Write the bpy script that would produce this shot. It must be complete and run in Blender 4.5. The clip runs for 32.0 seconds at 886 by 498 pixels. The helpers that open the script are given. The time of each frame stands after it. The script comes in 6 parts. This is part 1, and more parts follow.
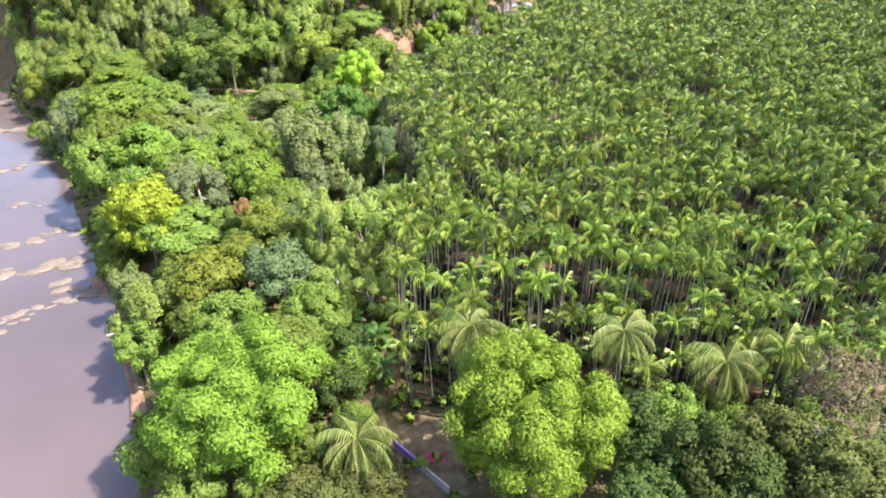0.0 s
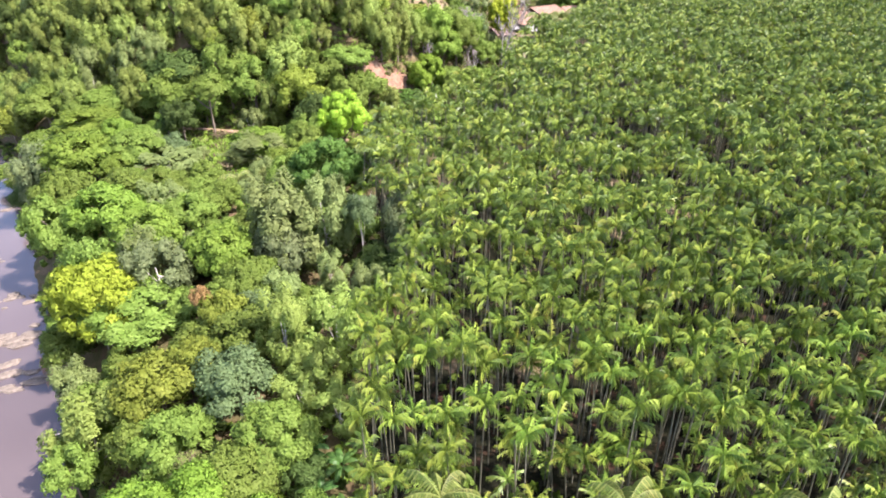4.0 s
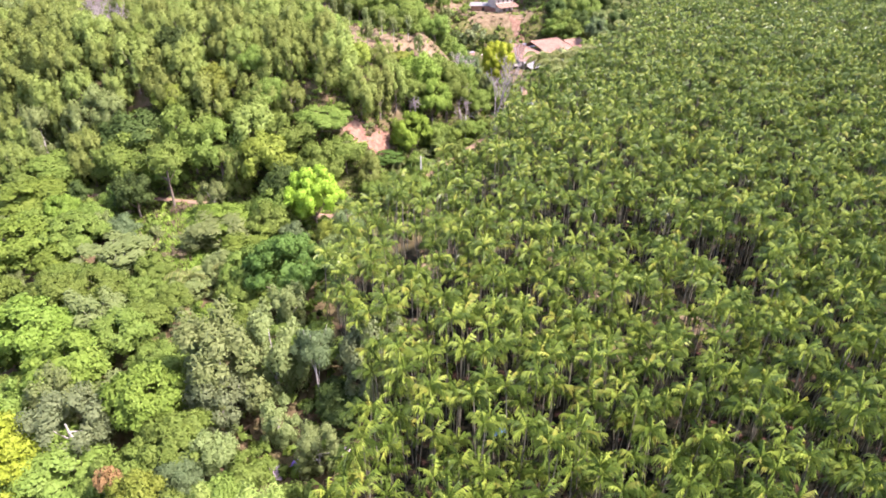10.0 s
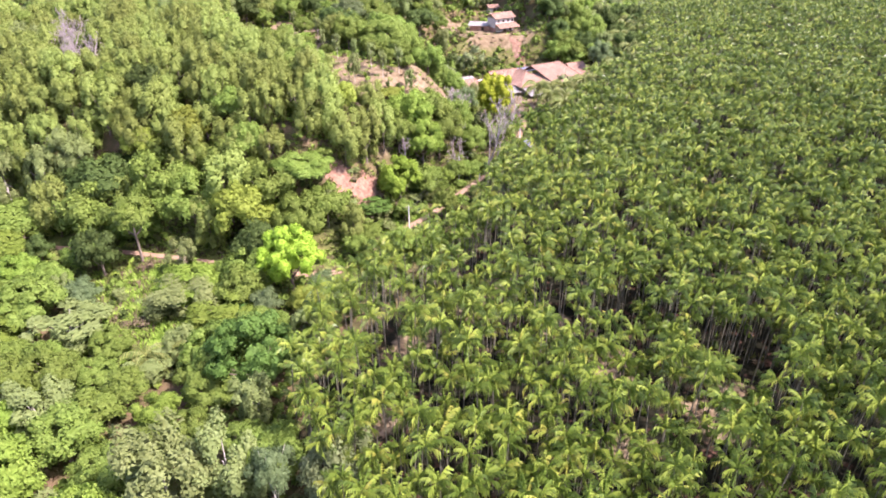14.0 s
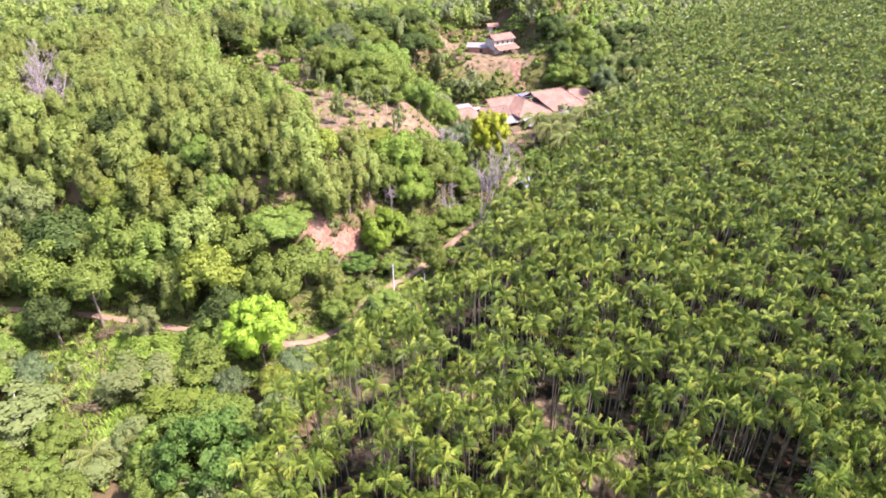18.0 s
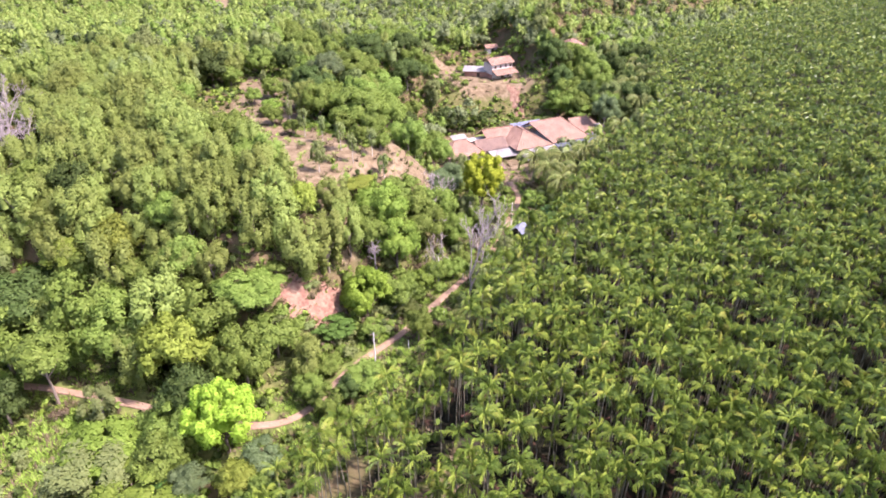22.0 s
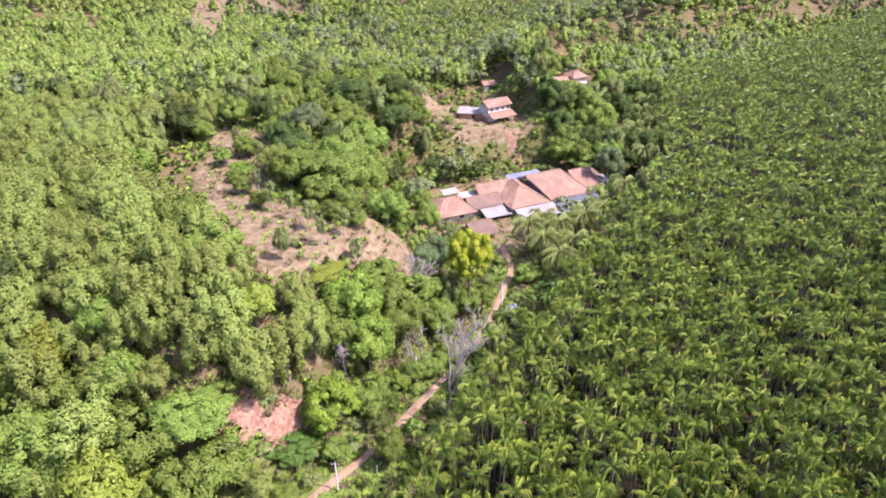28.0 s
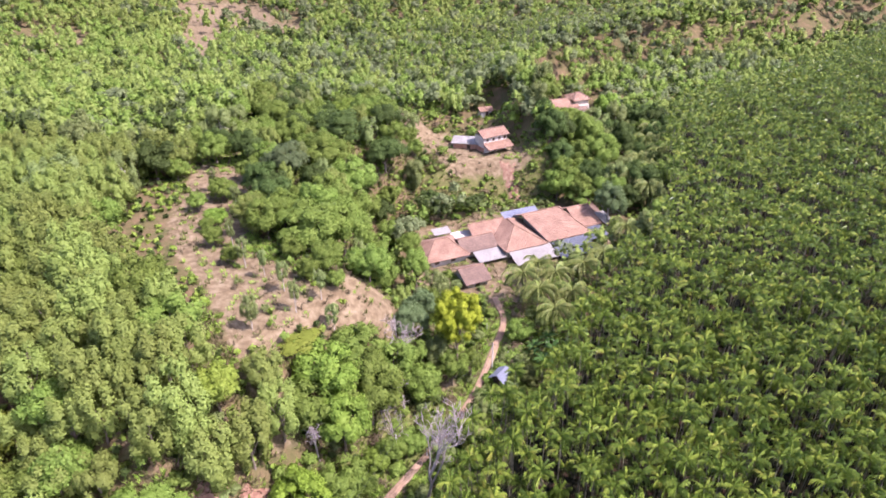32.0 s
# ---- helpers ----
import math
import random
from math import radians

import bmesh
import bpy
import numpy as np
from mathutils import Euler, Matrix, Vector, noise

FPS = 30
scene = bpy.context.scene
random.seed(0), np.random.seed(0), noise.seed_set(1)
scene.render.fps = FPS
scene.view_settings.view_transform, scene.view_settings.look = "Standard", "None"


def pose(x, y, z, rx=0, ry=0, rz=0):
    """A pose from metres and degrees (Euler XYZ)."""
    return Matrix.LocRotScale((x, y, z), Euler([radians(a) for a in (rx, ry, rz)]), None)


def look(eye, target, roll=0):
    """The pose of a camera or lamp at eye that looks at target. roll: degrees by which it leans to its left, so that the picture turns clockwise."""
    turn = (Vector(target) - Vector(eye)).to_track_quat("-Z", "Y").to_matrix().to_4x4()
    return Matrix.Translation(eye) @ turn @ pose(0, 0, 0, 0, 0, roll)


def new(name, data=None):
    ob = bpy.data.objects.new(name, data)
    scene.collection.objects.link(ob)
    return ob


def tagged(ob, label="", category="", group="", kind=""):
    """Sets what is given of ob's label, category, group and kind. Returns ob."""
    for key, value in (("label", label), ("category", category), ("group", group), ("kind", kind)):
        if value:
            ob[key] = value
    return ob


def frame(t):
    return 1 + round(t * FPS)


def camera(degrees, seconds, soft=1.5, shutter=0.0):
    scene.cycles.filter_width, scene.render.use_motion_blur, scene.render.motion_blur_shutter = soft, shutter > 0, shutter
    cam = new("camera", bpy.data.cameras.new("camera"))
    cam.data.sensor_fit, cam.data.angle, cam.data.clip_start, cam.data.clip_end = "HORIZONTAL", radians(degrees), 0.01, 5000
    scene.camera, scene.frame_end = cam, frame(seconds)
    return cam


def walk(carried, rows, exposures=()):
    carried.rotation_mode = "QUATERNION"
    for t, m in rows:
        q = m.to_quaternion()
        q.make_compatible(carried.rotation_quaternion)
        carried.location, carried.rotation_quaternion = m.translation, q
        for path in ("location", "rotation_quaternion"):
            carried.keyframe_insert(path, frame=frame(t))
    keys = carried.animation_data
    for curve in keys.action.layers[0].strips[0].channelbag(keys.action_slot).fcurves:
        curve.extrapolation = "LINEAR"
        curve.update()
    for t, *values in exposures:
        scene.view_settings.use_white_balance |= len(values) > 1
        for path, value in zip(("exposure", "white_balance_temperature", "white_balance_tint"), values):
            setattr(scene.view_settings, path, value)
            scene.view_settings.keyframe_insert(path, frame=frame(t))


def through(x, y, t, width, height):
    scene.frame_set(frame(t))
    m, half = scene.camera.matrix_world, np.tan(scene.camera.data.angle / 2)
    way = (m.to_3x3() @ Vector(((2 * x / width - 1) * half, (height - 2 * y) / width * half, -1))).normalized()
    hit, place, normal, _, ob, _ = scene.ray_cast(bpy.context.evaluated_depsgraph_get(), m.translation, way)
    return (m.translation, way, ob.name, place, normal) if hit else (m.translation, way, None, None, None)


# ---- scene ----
cam = camera(68.1, 32.0, soft=1.75)
METRES, EYE, TILT, LEAN, TURN = 115.0, 52.0, -29.4, 0.0, 0.0
ROWS = [
    (0.0, 0.0, 0.0, 0.0, 0.0, 0.0, 0.0),
    (0.5, 0.0029, 0.0101, 0.0118, 0.06, 0.01, -0.04),
    (1.0, 0.0058, 0.0203, 0.0237, 0.12, 0.01, -0.06),
    (1.5, 0.0085, 0.0304, 0.0357, 0.17, 0.0, -0.1),
    (2.0, 0.0115, 0.0405, 0.0474, 0.23, 0.0, -0.13),
    (2.5, 0.0143, 0.0507, 0.0591, 0.27, 0.0, -0.16),
    (3.0, 0.017, 0.0607, 0.0709, 0.33, 0.0, -0.21),
    (3.5, 0.0197, 0.0709, 0.0828, 0.36, -0.01, -0.25),
    (5.5, 0.0317, 0.1118, 0.1305, 0.55, -0.02, -0.31),
    (6.0, 0.0346, 0.1217, 0.1423, 0.57, -0.01, -0.31),
    (6.5, 0.0375, 0.1318, 0.154, 0.62, 0.0, -0.32),
    (7.0, 0.0406, 0.1419, 0.166, 0.69, -0.01, -0.33),
    (7.5, 0.0435, 0.1519, 0.1779, 0.74, -0.03, -0.34),
    (8.0, 0.0465, 0.1621, 0.1897, 0.8, -0.05, -0.35),
    (8.5, 0.0494, 0.172, 0.2018, 0.85, -0.09, -0.39),
    (9.0, 0.0524, 0.1823, 0.2134, 0.89, -0.09, -0.4),
    (9.5, 0.0553, 0.1925, 0.2252, 0.93, -0.1, -0.42),
    (10.0, 0.0585, 0.2027, 0.2369, 1.01, -0.11, -0.44),
    (10.5, 0.0611, 0.213, 0.2488, 1.06, -0.13, -0.48),
    (11.0, 0.0638, 0.2233, 0.2603, 1.11, -0.14, -0.53),
    (11.5, 0.0665, 0.2334, 0.2722, 1.17, -0.18, -0.58),
    (12.0, 0.0695, 0.2439, 0.2837, 1.23, -0.19, -0.62),
    (12.5, 0.0724, 0.2542, 0.2951, 1.29, -0.19, -0.64),
    (13.0, 0.0755, 0.2641, 0.3067, 1.36, -0.2, -0.64),
    (13.5, 0.0784, 0.2738, 0.3178, 1.4, -0.18, -0.66),
    (14.0, 0.0816, 0.2834, 0.3297, 1.47, -0.2, -0.66),
    (14.5, 0.0842, 0.2936, 0.3411, 1.5, -0.19, -0.67),
    (16.5, 0.0968, 0.3344, 0.389, 1.78, -0.3, -0.74),
    (17.0, 0.0995, 0.3445, 0.4007, 1.82, -0.32, -0.78),
    (17.5, 0.1024, 0.3547, 0.4123, 1.87, -0.32, -0.81),
    (18.0, 0.1057, 0.3647, 0.4239, 1.95, -0.32, -0.84),
    (18.5, 0.1083, 0.3747, 0.4356, 1.99, -0.33, -0.86),
    (19.0, 0.1115, 0.3845, 0.4468, 2.06, -0.33, -0.86),
    (19.5, 0.1146, 0.3941, 0.4586, 2.13, -0.35, -0.86),
    (20.0, 0.1174, 0.404, 0.4699, 2.18, -0.33, -0.88),
    (20.5, 0.1205, 0.4133, 0.4815, 2.24, -0.34, -0.89),
    (21.0, 0.1235, 0.4229, 0.4932, 2.27, -0.37, -0.91),
    (21.5, 0.1261, 0.4323, 0.505, 2.32, -0.39, -0.93),
    (22.0, 0.1288, 0.4421, 0.516, 2.38, -0.38, -0.97),
    (22.5, 0.1317, 0.4514, 0.5279, 2.44, -0.42, -1.04),
    (23.0, 0.1348, 0.4614, 0.5394, 2.51, -0.41, -1.09),
    (23.5, 0.1374, 0.4709, 0.5512, 2.54, -0.41, -1.12),
    (24.0, 0.1401, 0.4808, 0.5627, 2.57, -0.41, -1.15),
    (24.5, 0.1431, 0.491, 0.574, 2.62, -0.38, -1.18),
    (25.0, 0.1457, 0.5004, 0.5859, 2.64, -0.37, -1.2),
    (25.5, 0.1488, 0.5103, 0.598, 2.7, -0.4, -1.2),
    (27.5, 0.1596, 0.5493, 0.6452, 2.98, -0.41, -1.36),
    (28.0, 0.162, 0.5591, 0.6569, 3.02, -0.42, -1.42),
    (28.5, 0.1645, 0.5689, 0.6681, 3.09, -0.41, -1.48),
    (29.0, 0.1679, 0.5785, 0.6795, 3.18, -0.42, -1.51),
    (29.5, 0.1703, 0.5884, 0.6911, 3.22, -0.43, -1.55),
    (30.0, 0.1731, 0.5982, 0.7023, 3.28, -0.43, -1.6),
    (30.5, 0.176, 0.6079, 0.7139, 3.33, -0.45, -1.6),
    (31.0, 0.1785, 0.6179, 0.725, 3.35, -0.44, -1.65),
    (31.5, 0.182, 0.6272, 0.7367, 3.42, -0.46, -1.63),
    (32.0, 0.1849, 0.6372, 0.7478, 3.46, -0.44, -1.63),
]
walk(cam, [(t, pose(0, 0, EYE, TILT, LEAN, TURN) @ pose(METRES * x, METRES * y, METRES * z, 90 + pitch, roll, yaw)) for t, x, y, z, yaw, pitch, roll in ROWS], exposures=[(0.0, 1.9, 6200, 18), (11.0, 1.92, 6200, 37), (21.0, 1.84, 6120, 39), (32.0, 1.57, 5950, 38)])

# ---- light ----
SUN = Vector((0.54, -0.16, 0.82)).normalized()
world = bpy.data.worlds.new("sky")
scene.world = world
world.use_nodes = True
wn = world.node_tree
sky = wn.nodes.new("ShaderNodeTexSky")
sky.sky_type, sky.sun_disc = "NISHITA", False
sky.sun_elevation = math.asin(SUN.z)
sky.sun_rotation = math.atan2(SUN.x, SUN.y)
sky.dust_density = 2.5
wn.nodes["Background"].inputs[1].default_value = 0.15
wn.links.new(sky.outputs[0], wn.nodes["Background"].inputs[0])
sun = new("sun", bpy.data.lights.new("sun", "SUN"))
sun.data.energy, sun.data.angle, sun.data.color = 4.0, radians(0.6), (1.0, 0.95, 0.86)
sun.matrix_world = look((0, 0, 200), Vector((0, 0, 200)) - SUN)

# ---- materials ----


def material(name):
    m = bpy.data.materials.new(name)
    m.use_nodes = True
    return m, m.node_tree.nodes, m.node_tree.links, m.node_tree.nodes["Principled BSDF"]


def ramp(nodes, stops):
    r = nodes.new("ShaderNodeValToRGB")
    e = r.color_ramp.elements
    while len(e) < len(stops):
        e.new(0.5)
    for k, (p, c) in zip(e, stops):
        k.position, k.color = p, (*c, 1)
    return r


def noise_node(nodes, links, scale, detail=4.0, coord="Object", rough=0.55):
    tc = nodes.new("ShaderNodeTexCoord")
    n = nodes.new("ShaderNodeTexNoise")
    n.inputs["Scale"].default_value, n.inputs["Detail"].default_value, n.inputs["Roughness"].default_value = scale, detail, rough
    links.new(tc.outputs[coord], n.inputs["Vector"])
    return n


def leaf_material(name, dark, mid, light, shine=0.6, through=0.42, vary=0.36, withered=None):
    """Foliage: each leaf its own tone, each plant a shift of its own, some light let through."""
    m, nodes, links, bsdf = material(name)
    if vary < 0.4:
        dark, light = [tuple(0.65 * p + 0.35 * q for p, q in zip(c, mid)) for c in (dark, light)]
    geo, info = nodes.new("ShaderNodeNewGeometry"), nodes.new("ShaderNodeObjectInfo")
    r = ramp(nodes, [(0.0, dark), (0.5, mid), (1.0, light)] if withered is None else [(0.0, dark), (0.5, mid), (0.9, light), (1.0, withered)])
    n = noise_node(nodes, links, 0.45, 2.0)
    mix = nodes.new("ShaderNodeMath")
    mix.operation = "MULTIPLY_ADD"
    links.new(geo.outputs["Random Per Island"], mix.inputs[0])
    mix.inputs[1].default_value = vary
    add = nodes.new("ShaderNodeMath")
    add.operation = "MULTIPLY_ADD"
    links.new(n.outputs["Fac"], add.inputs[0])
    add.inputs[1].default_value, add.inputs[2].default_value = 1.0, 0.1 - vary / 2
    links.new(add.outputs[0], mix.inputs[2])
    links.new(mix.outputs[0], r.inputs["Fac"])
    hsv = nodes.new("ShaderNodeHueSaturation")
    links.new(r.outputs["Color"], hsv.inputs["Color"])
    for sock, lo, hi in (("Hue", 0.494, 0.514), ("Value", 0.8, 1.22)):
        mr = nodes.new("ShaderNodeMapRange")
        mr.inputs["To Min"].default_value, mr.inputs["To Max"].default_value = lo, hi
        links.new(info.outputs["Random"], mr.inputs["Value"])
        links.new(mr.outputs[0], hsv.inputs[sock])
    links.new(hsv.outputs["Color"], bsdf.inputs["Base Color"])
    bsdf.inputs["Roughness"].default_value = shine
    bsdf.inputs["Specular IOR Level"].default_value = 0.12 if vary < 0.4 else 0.3
    tr = nodes.new("ShaderNodeBsdfTranslucent")
    links.new(hsv.outputs["Color"], tr.inputs["Color"])
    ms = nodes.new("ShaderNodeMixShader")
    ms.inputs[0].default_value = through
    links.new(bsdf.outputs[0], ms.inputs[1])
    links.new(tr.outputs[0], ms.inputs[2])
    links.new(ms.outputs[0], nodes["Material Output"].inputs["Surface"])
    return m


def rough_material(name, stops, scale=1.0, fine=9.0, rough=0.9, bump=0.3, coord="Object"):
    """Matt surface with a broad and a fine variation of tone and some relief."""
    m, nodes, links, bsdf = material(name)
    a, b = noise_node(nodes, links, scale, 4.0, coord), noise_node(nodes, links, fine, 5.0, coord)
    mx = nodes.new("ShaderNodeMath")
    mx.operation = "MULTIPLY_ADD"
    links.new(b.outputs["Fac"], mx.inputs[0])
    mx.inputs[1].default_value = 0.5
    hf = nodes.new("ShaderNodeMath")
    hf.operation = "MULTIPLY"
    links.new(a.outputs["Fac"], hf.inputs[0])
    hf.inputs[1].default_value = 0.5
    links.new(hf.outputs[0], mx.inputs[2])
    r = ramp(nodes, stops)
    links.new(mx.outputs[0], r.inputs["Fac"])
    links.new(r.outputs["Color"], bsdf.inputs["Base Color"])
    bp = nodes.new("ShaderNodeBump")
    bp.inputs["Strength"].default_value, bp.inputs["Distance"].default_value = bump, 0.1
    links.new(b.outputs["Fac"], bp.inputs["Height"])
    links.new(bp.outputs[0], bsdf.inputs["Normal"])
    bsdf.inputs["Roughness"].default_value, bsdf.inputs["Specular IOR Level"].default_value = rough, 0.2
    return m


LEAF = {
    "mango": leaf_material("mango_leaves", (0.07, 0.115, 0.013), (0.162, 0.242, 0.028), (0.23, 0.31, 0.05)),
    "lime": leaf_material("lime_leaves", (0.08, 0.135, 0.02), (0.165, 0.245, 0.034), (0.245, 0.325, 0.06)),
    "yellow": leaf_material("yellow_green_leaves", (0.10, 0.135, 0.02), (0.195, 0.24, 0.034), (0.285, 0.325, 0.058)),
    "golden": leaf_material("golden_green_leaves", (0.19, 0.25, 0.018), (0.345, 0.42, 0.03), (0.44, 0.50, 0.055)),
    "acacia": leaf_material("acacia_leaves", (0.115, 0.146, 0.03), (0.192, 0.24, 0.052), (0.262, 0.316, 0.08)),
    "grey": leaf_material("grey_green_leaves", (0.06, 0.09, 0.032), (0.112, 0.155, 0.06), (0.17, 0.22, 0.092)),
    "feather": leaf_material("feathery_leaves", (0.10, 0.135, 0.038), (0.18, 0.225, 0.07), (0.26, 0.305, 0.11)),
    "dark": leaf_material("dark_green_leaves", (0.03, 0.05, 0.012), (0.066, 0.10, 0.023), (0.11, 0.155, 0.042)),
    "mid": leaf_material("mid_green_leaves", (0.068, 0.112, 0.02), (0.15, 0.214, 0.036), (0.235, 0.302, 0.068)),
    "areca": leaf_material("areca_leaves", (0.022, 0.042, 0.006), (0.08, 0.13, 0.015), (0.205, 0.268, 0.036), 0.4, 0.2, 0.66, (0.22, 0.23, 0.036)),
    "coconut": leaf_material("coconut_leaves", (0.038, 0.068, 0.012), (0.11, 0.145, 0.028), (0.25, 0.26, 0.07), 0.55, 0.25, 0.6),
    "olive": leaf_material("olive_leaves", (0.05, 0.07, 0.015), (0.10, 0.12, 0.03), (0.17, 0.18, 0.05)),
    "bright": leaf_material("bright_lime_leaves", (0.13, 0.21, 0.02), (0.26, 0.38, 0.035), (0.35, 0.46, 0.06)),
    "emerald": leaf_material("deep_green_leaves", (0.045, 0.095, 0.016), (0.10, 0.185, 0.034), (0.15, 0.255, 0.055)),
    "sulphur": leaf_material("sulphur_leaves", (0.15, 0.20, 0.018), (0.27, 0.345, 0.03), (0.36, 0.43, 0.055)),
    "fresh": leaf_material("fresh_green_leaves", (0.095, 0.15, 0.018), (0.192, 0.285, 0.031), (0.262, 0.355, 0.054)),
    "silver": leaf_material("silvery_leaves", (0.085, 0.11, 0.042), (0.15, 0.185, 0.075), (0.22, 0.255, 0.115)),
    "pale": leaf_material("pale_green_leaves", (0.12, 0.165, 0.032), (0.22, 0.285, 0.06), (0.32, 0.38, 0.10)),
    "russet": leaf_material("russet_leaves", (0.12, 0.065, 0.025), (0.22, 0.13, 0.05), (0.31, 0.20, 0.09), 0.8, 0.2),
    "dry": leaf_material("dry_leaves", (0.075, 0.06, 0.032), (0.14, 0.11, 0.06), (0.21, 0.17, 0.10), 0.8, 0.2),
    "grass": leaf_material("grass_blades", (0.08, 0.14, 0.016), (0.17, 0.25, 0.032), (0.27, 0.32, 0.07), 0.6, 0.3),
    "banana": leaf_material("banana_leaves", (0.03, 0.07, 0.012), (0.06, 0.12, 0.024), (0.11, 0.18, 0.045), 0.3, 0.3),
}
BARK = rough_material("bark", [(0.3, (0.10, 0.075, 0.05)), (0.7, (0.26, 0.21, 0.16))], 0.6, 8.0)
GREY_BARK = rough_material("grey_bark", [(0.3, (0.20, 0.17, 0.15)), (0.7, (0.38, 0.335, 0.30))], 0.6, 7.0)
PALE_BARK = rough_material("pale_bark", [(0.3, (0.26, 0.23, 0.19)), (0.7, (0.52, 0.48, 0.42))], 0.6, 7.0)
ARECA_BARK = rough_material("areca_bark", [(0.3, (0.055, 0.054, 0.034)), (0.7, (0.20, 0.188, 0.13))], 0.5, 6.0)
SHAFT = rough_material("crownshaft", [(0.3, (0.10, 0.18, 0.04)), (0.7, (0.22, 0.30, 0.09))], 1.0, 5.0, 0.4)
SOIL_ROAD = rough_material("track_soil", [(0.25, (0.155, 0.095, 0.058)), (0.5, (0.235, 0.158, 0.10)), (0.75, (0.31, 0.225, 0.15))], 0.25, 2.5, 0.95, 0.6)
LATERITE = rough_material("laterite", [(0.28, (0.10, 0.048, 0.033)), (0.44, (0.165, 0.088, 0.057)), (0.57, (0.225, 0.145, 0.092)), (0.74, (0.31, 0.228, 0.155))], 0.4, 1.6, 0.95, 0.9)
ROCK = rough_material("river_rock", [(0.3, (0.07, 0.055, 0.042)), (0.55, (0.165, 0.135, 0.105)), (0.75, (0.25, 0.21, 0.17))], 0.3, 2.5, 0.85, 0.8)

# ---- the lie of the land ----


def segdist(px, py, pts):
    """Distance from points to a polyline, and how far along it the foot lies (0 to number of legs)."""
    best, along = np.full(px.shape, 1e9), np.zeros(px.shape)
    for i in range(len(pts) - 1):
        (ax, ay), (bx, by) = pts[i][:2], pts[i + 1][:2]
        dx, dy = bx - ax, by - ay
        t = np.clip(((px - ax) * dx + (py - ay) * dy) / (dx * dx + dy * dy), 0, 1)
        d = np.hypot(px - ax - t * dx, py - ay - t * dy)
        near = d < best
        best, along = np.where(near, d, best), np.where(near, i + t, along)
    return best, along


def inside(px, py, poly):
    res = np.zeros(px.shape, bool)
    for i in range(len(poly)):
        (ax, ay), (bx, by) = poly[i - 1], poly[i]
        if ay != by:
            res ^= ((ay > py) != (by > py)) & (px < (bx - ax) * (py - ay) / (by - ay) + ax)
    return res


def smooth(v):
    v = np.clip(v, 0, 1)
    return v * v * (3 - 2 * v)


def waves(px, py, s, seed=0.0):
    """Gentle irregular swell, about -1 to 1."""
    return (np.sin(px / s + seed) * np.cos(py / (1.3 * s) + 1.7 * seed) + 0.5 * np.sin(px / (0.43 * s) + 2.1 + seed + py / (0.9 * s))
            + 0.35 * np.cos(py / (0.37 * s) - px / (0.8 * s) + 0.6)) / 1.85


BANK = [(-2, -120), (-18, 0), (-29, 42), (-37, 62), (-52, 85), (-61, 99), (-71, 116), (-87, 137), (-101, 157), (-128, 188), (-190, 240), (-420, 400), (-1500, 900), (-4000, 1500)]
FARBANK = [(-95, -120), (-110, 0), (-118, 60), (-128, 100), (-150, 150), (-185, 195), (-240, 260), (-460, 440), (-1500, 1000), (-4000, 1700)]
TRACK = [(-75, 149), (-52, 148), (-43.6, 146.6), (-33, 144.2), (-18.3, 140.6), (-9.4, 142), (-3.9, 154), (3.3, 161.6), (12.1, 176.8), (18, 187), (21.1, 194.6), (24.6, 207.7), (26.4, 214), (24, 222)]
HILL = [(-300, 190), (-120, 176), (-75, 153), (-43, 150), (-20, 145.5), (-9, 147), (-3, 158), (8, 177), (14, 187), (17, 197), (18.5, 206), (12, 214), (2, 224), (2, 248), (10, 262), (20, 264), (33, 264), (48, 272), (56, 300), (50, 335), (70, 380), (120, 420), (230, 480), (600, 620), (1500, 900), (1500, 3000), (-3000, 3000), (-3000, 600), (-500, 330)]
YARDS = [(17, 283, 15, 22.2), (26, 240, 26, 13.0), (30, 247, 24, 13.0), (50, 345, 12, 14.5), (18, 309, 7, 24.0)]


def land(px, py):
    px, py = np.asarray(px, float), np.asarray(py, float)
    z = 8.0 + 0.03 * np.clip(py - 60, 0, 240) + 0.5 * waves(px, py, 17)
    d, _ = segdist(px, py, HILL + HILL[:1])
    d = np.where(inside(px, py, HILL), d, 0)
    crest = 17.5 + 2.0 * waves(px, py, 45, 2.0)
    z = z + crest * smooth(d / 21) + 0.05 * np.clip(d - 21, 0, 60) - 13 * smooth((py - 245) / 110) * smooth((d - 10) / 40) * smooth((200 - np.abs(px + 30)) / 100 + 0.5)
    z = z + 26 * smooth((py - 420) / 420) + 4 * waves(px, py, 120, 0.7) * smooth((py - 300) / 200) + 16 * smooth((-px - 110) / 150) * smooth((py - 260) / 160)
    for yx, yy, yr, yz in YARDS:
        w = smooth((yr + 7 - np.hypot(px - yx, py - yy)) / 8)
        z = z * (1 - w) + yz * w
    dr, _ = segdist(px, py, TRACK)
    # river bed and banks
    db, ib = segdist(px, py, BANK)
    west = inside(px, py, BANK + [(-4000, -120)])
    df, _ = segdist(px, py, FARBANK)
    far = inside(px, py, FARBANK + [(-4000, -120)])
    edge = np.where(west, -db, db) + 1.2 * waves(px, py, 5, 1.0)
    bank = 0.2 + (z - 0.2) * smooth((edge + 0.5) / 15)
    z = np.where(west, np.where(edge > -0.5, bank, -1.3 * smooth((-edge) / 4)), np.minimum(z, bank))
    zf = -1.3 + 7.3 * smooth((df + 3) / 12) + 0.03 * df
    return np.where(far, zf, z)


def h(x, y):
    return float(land(np.array([x]), np.array([y]))[0])


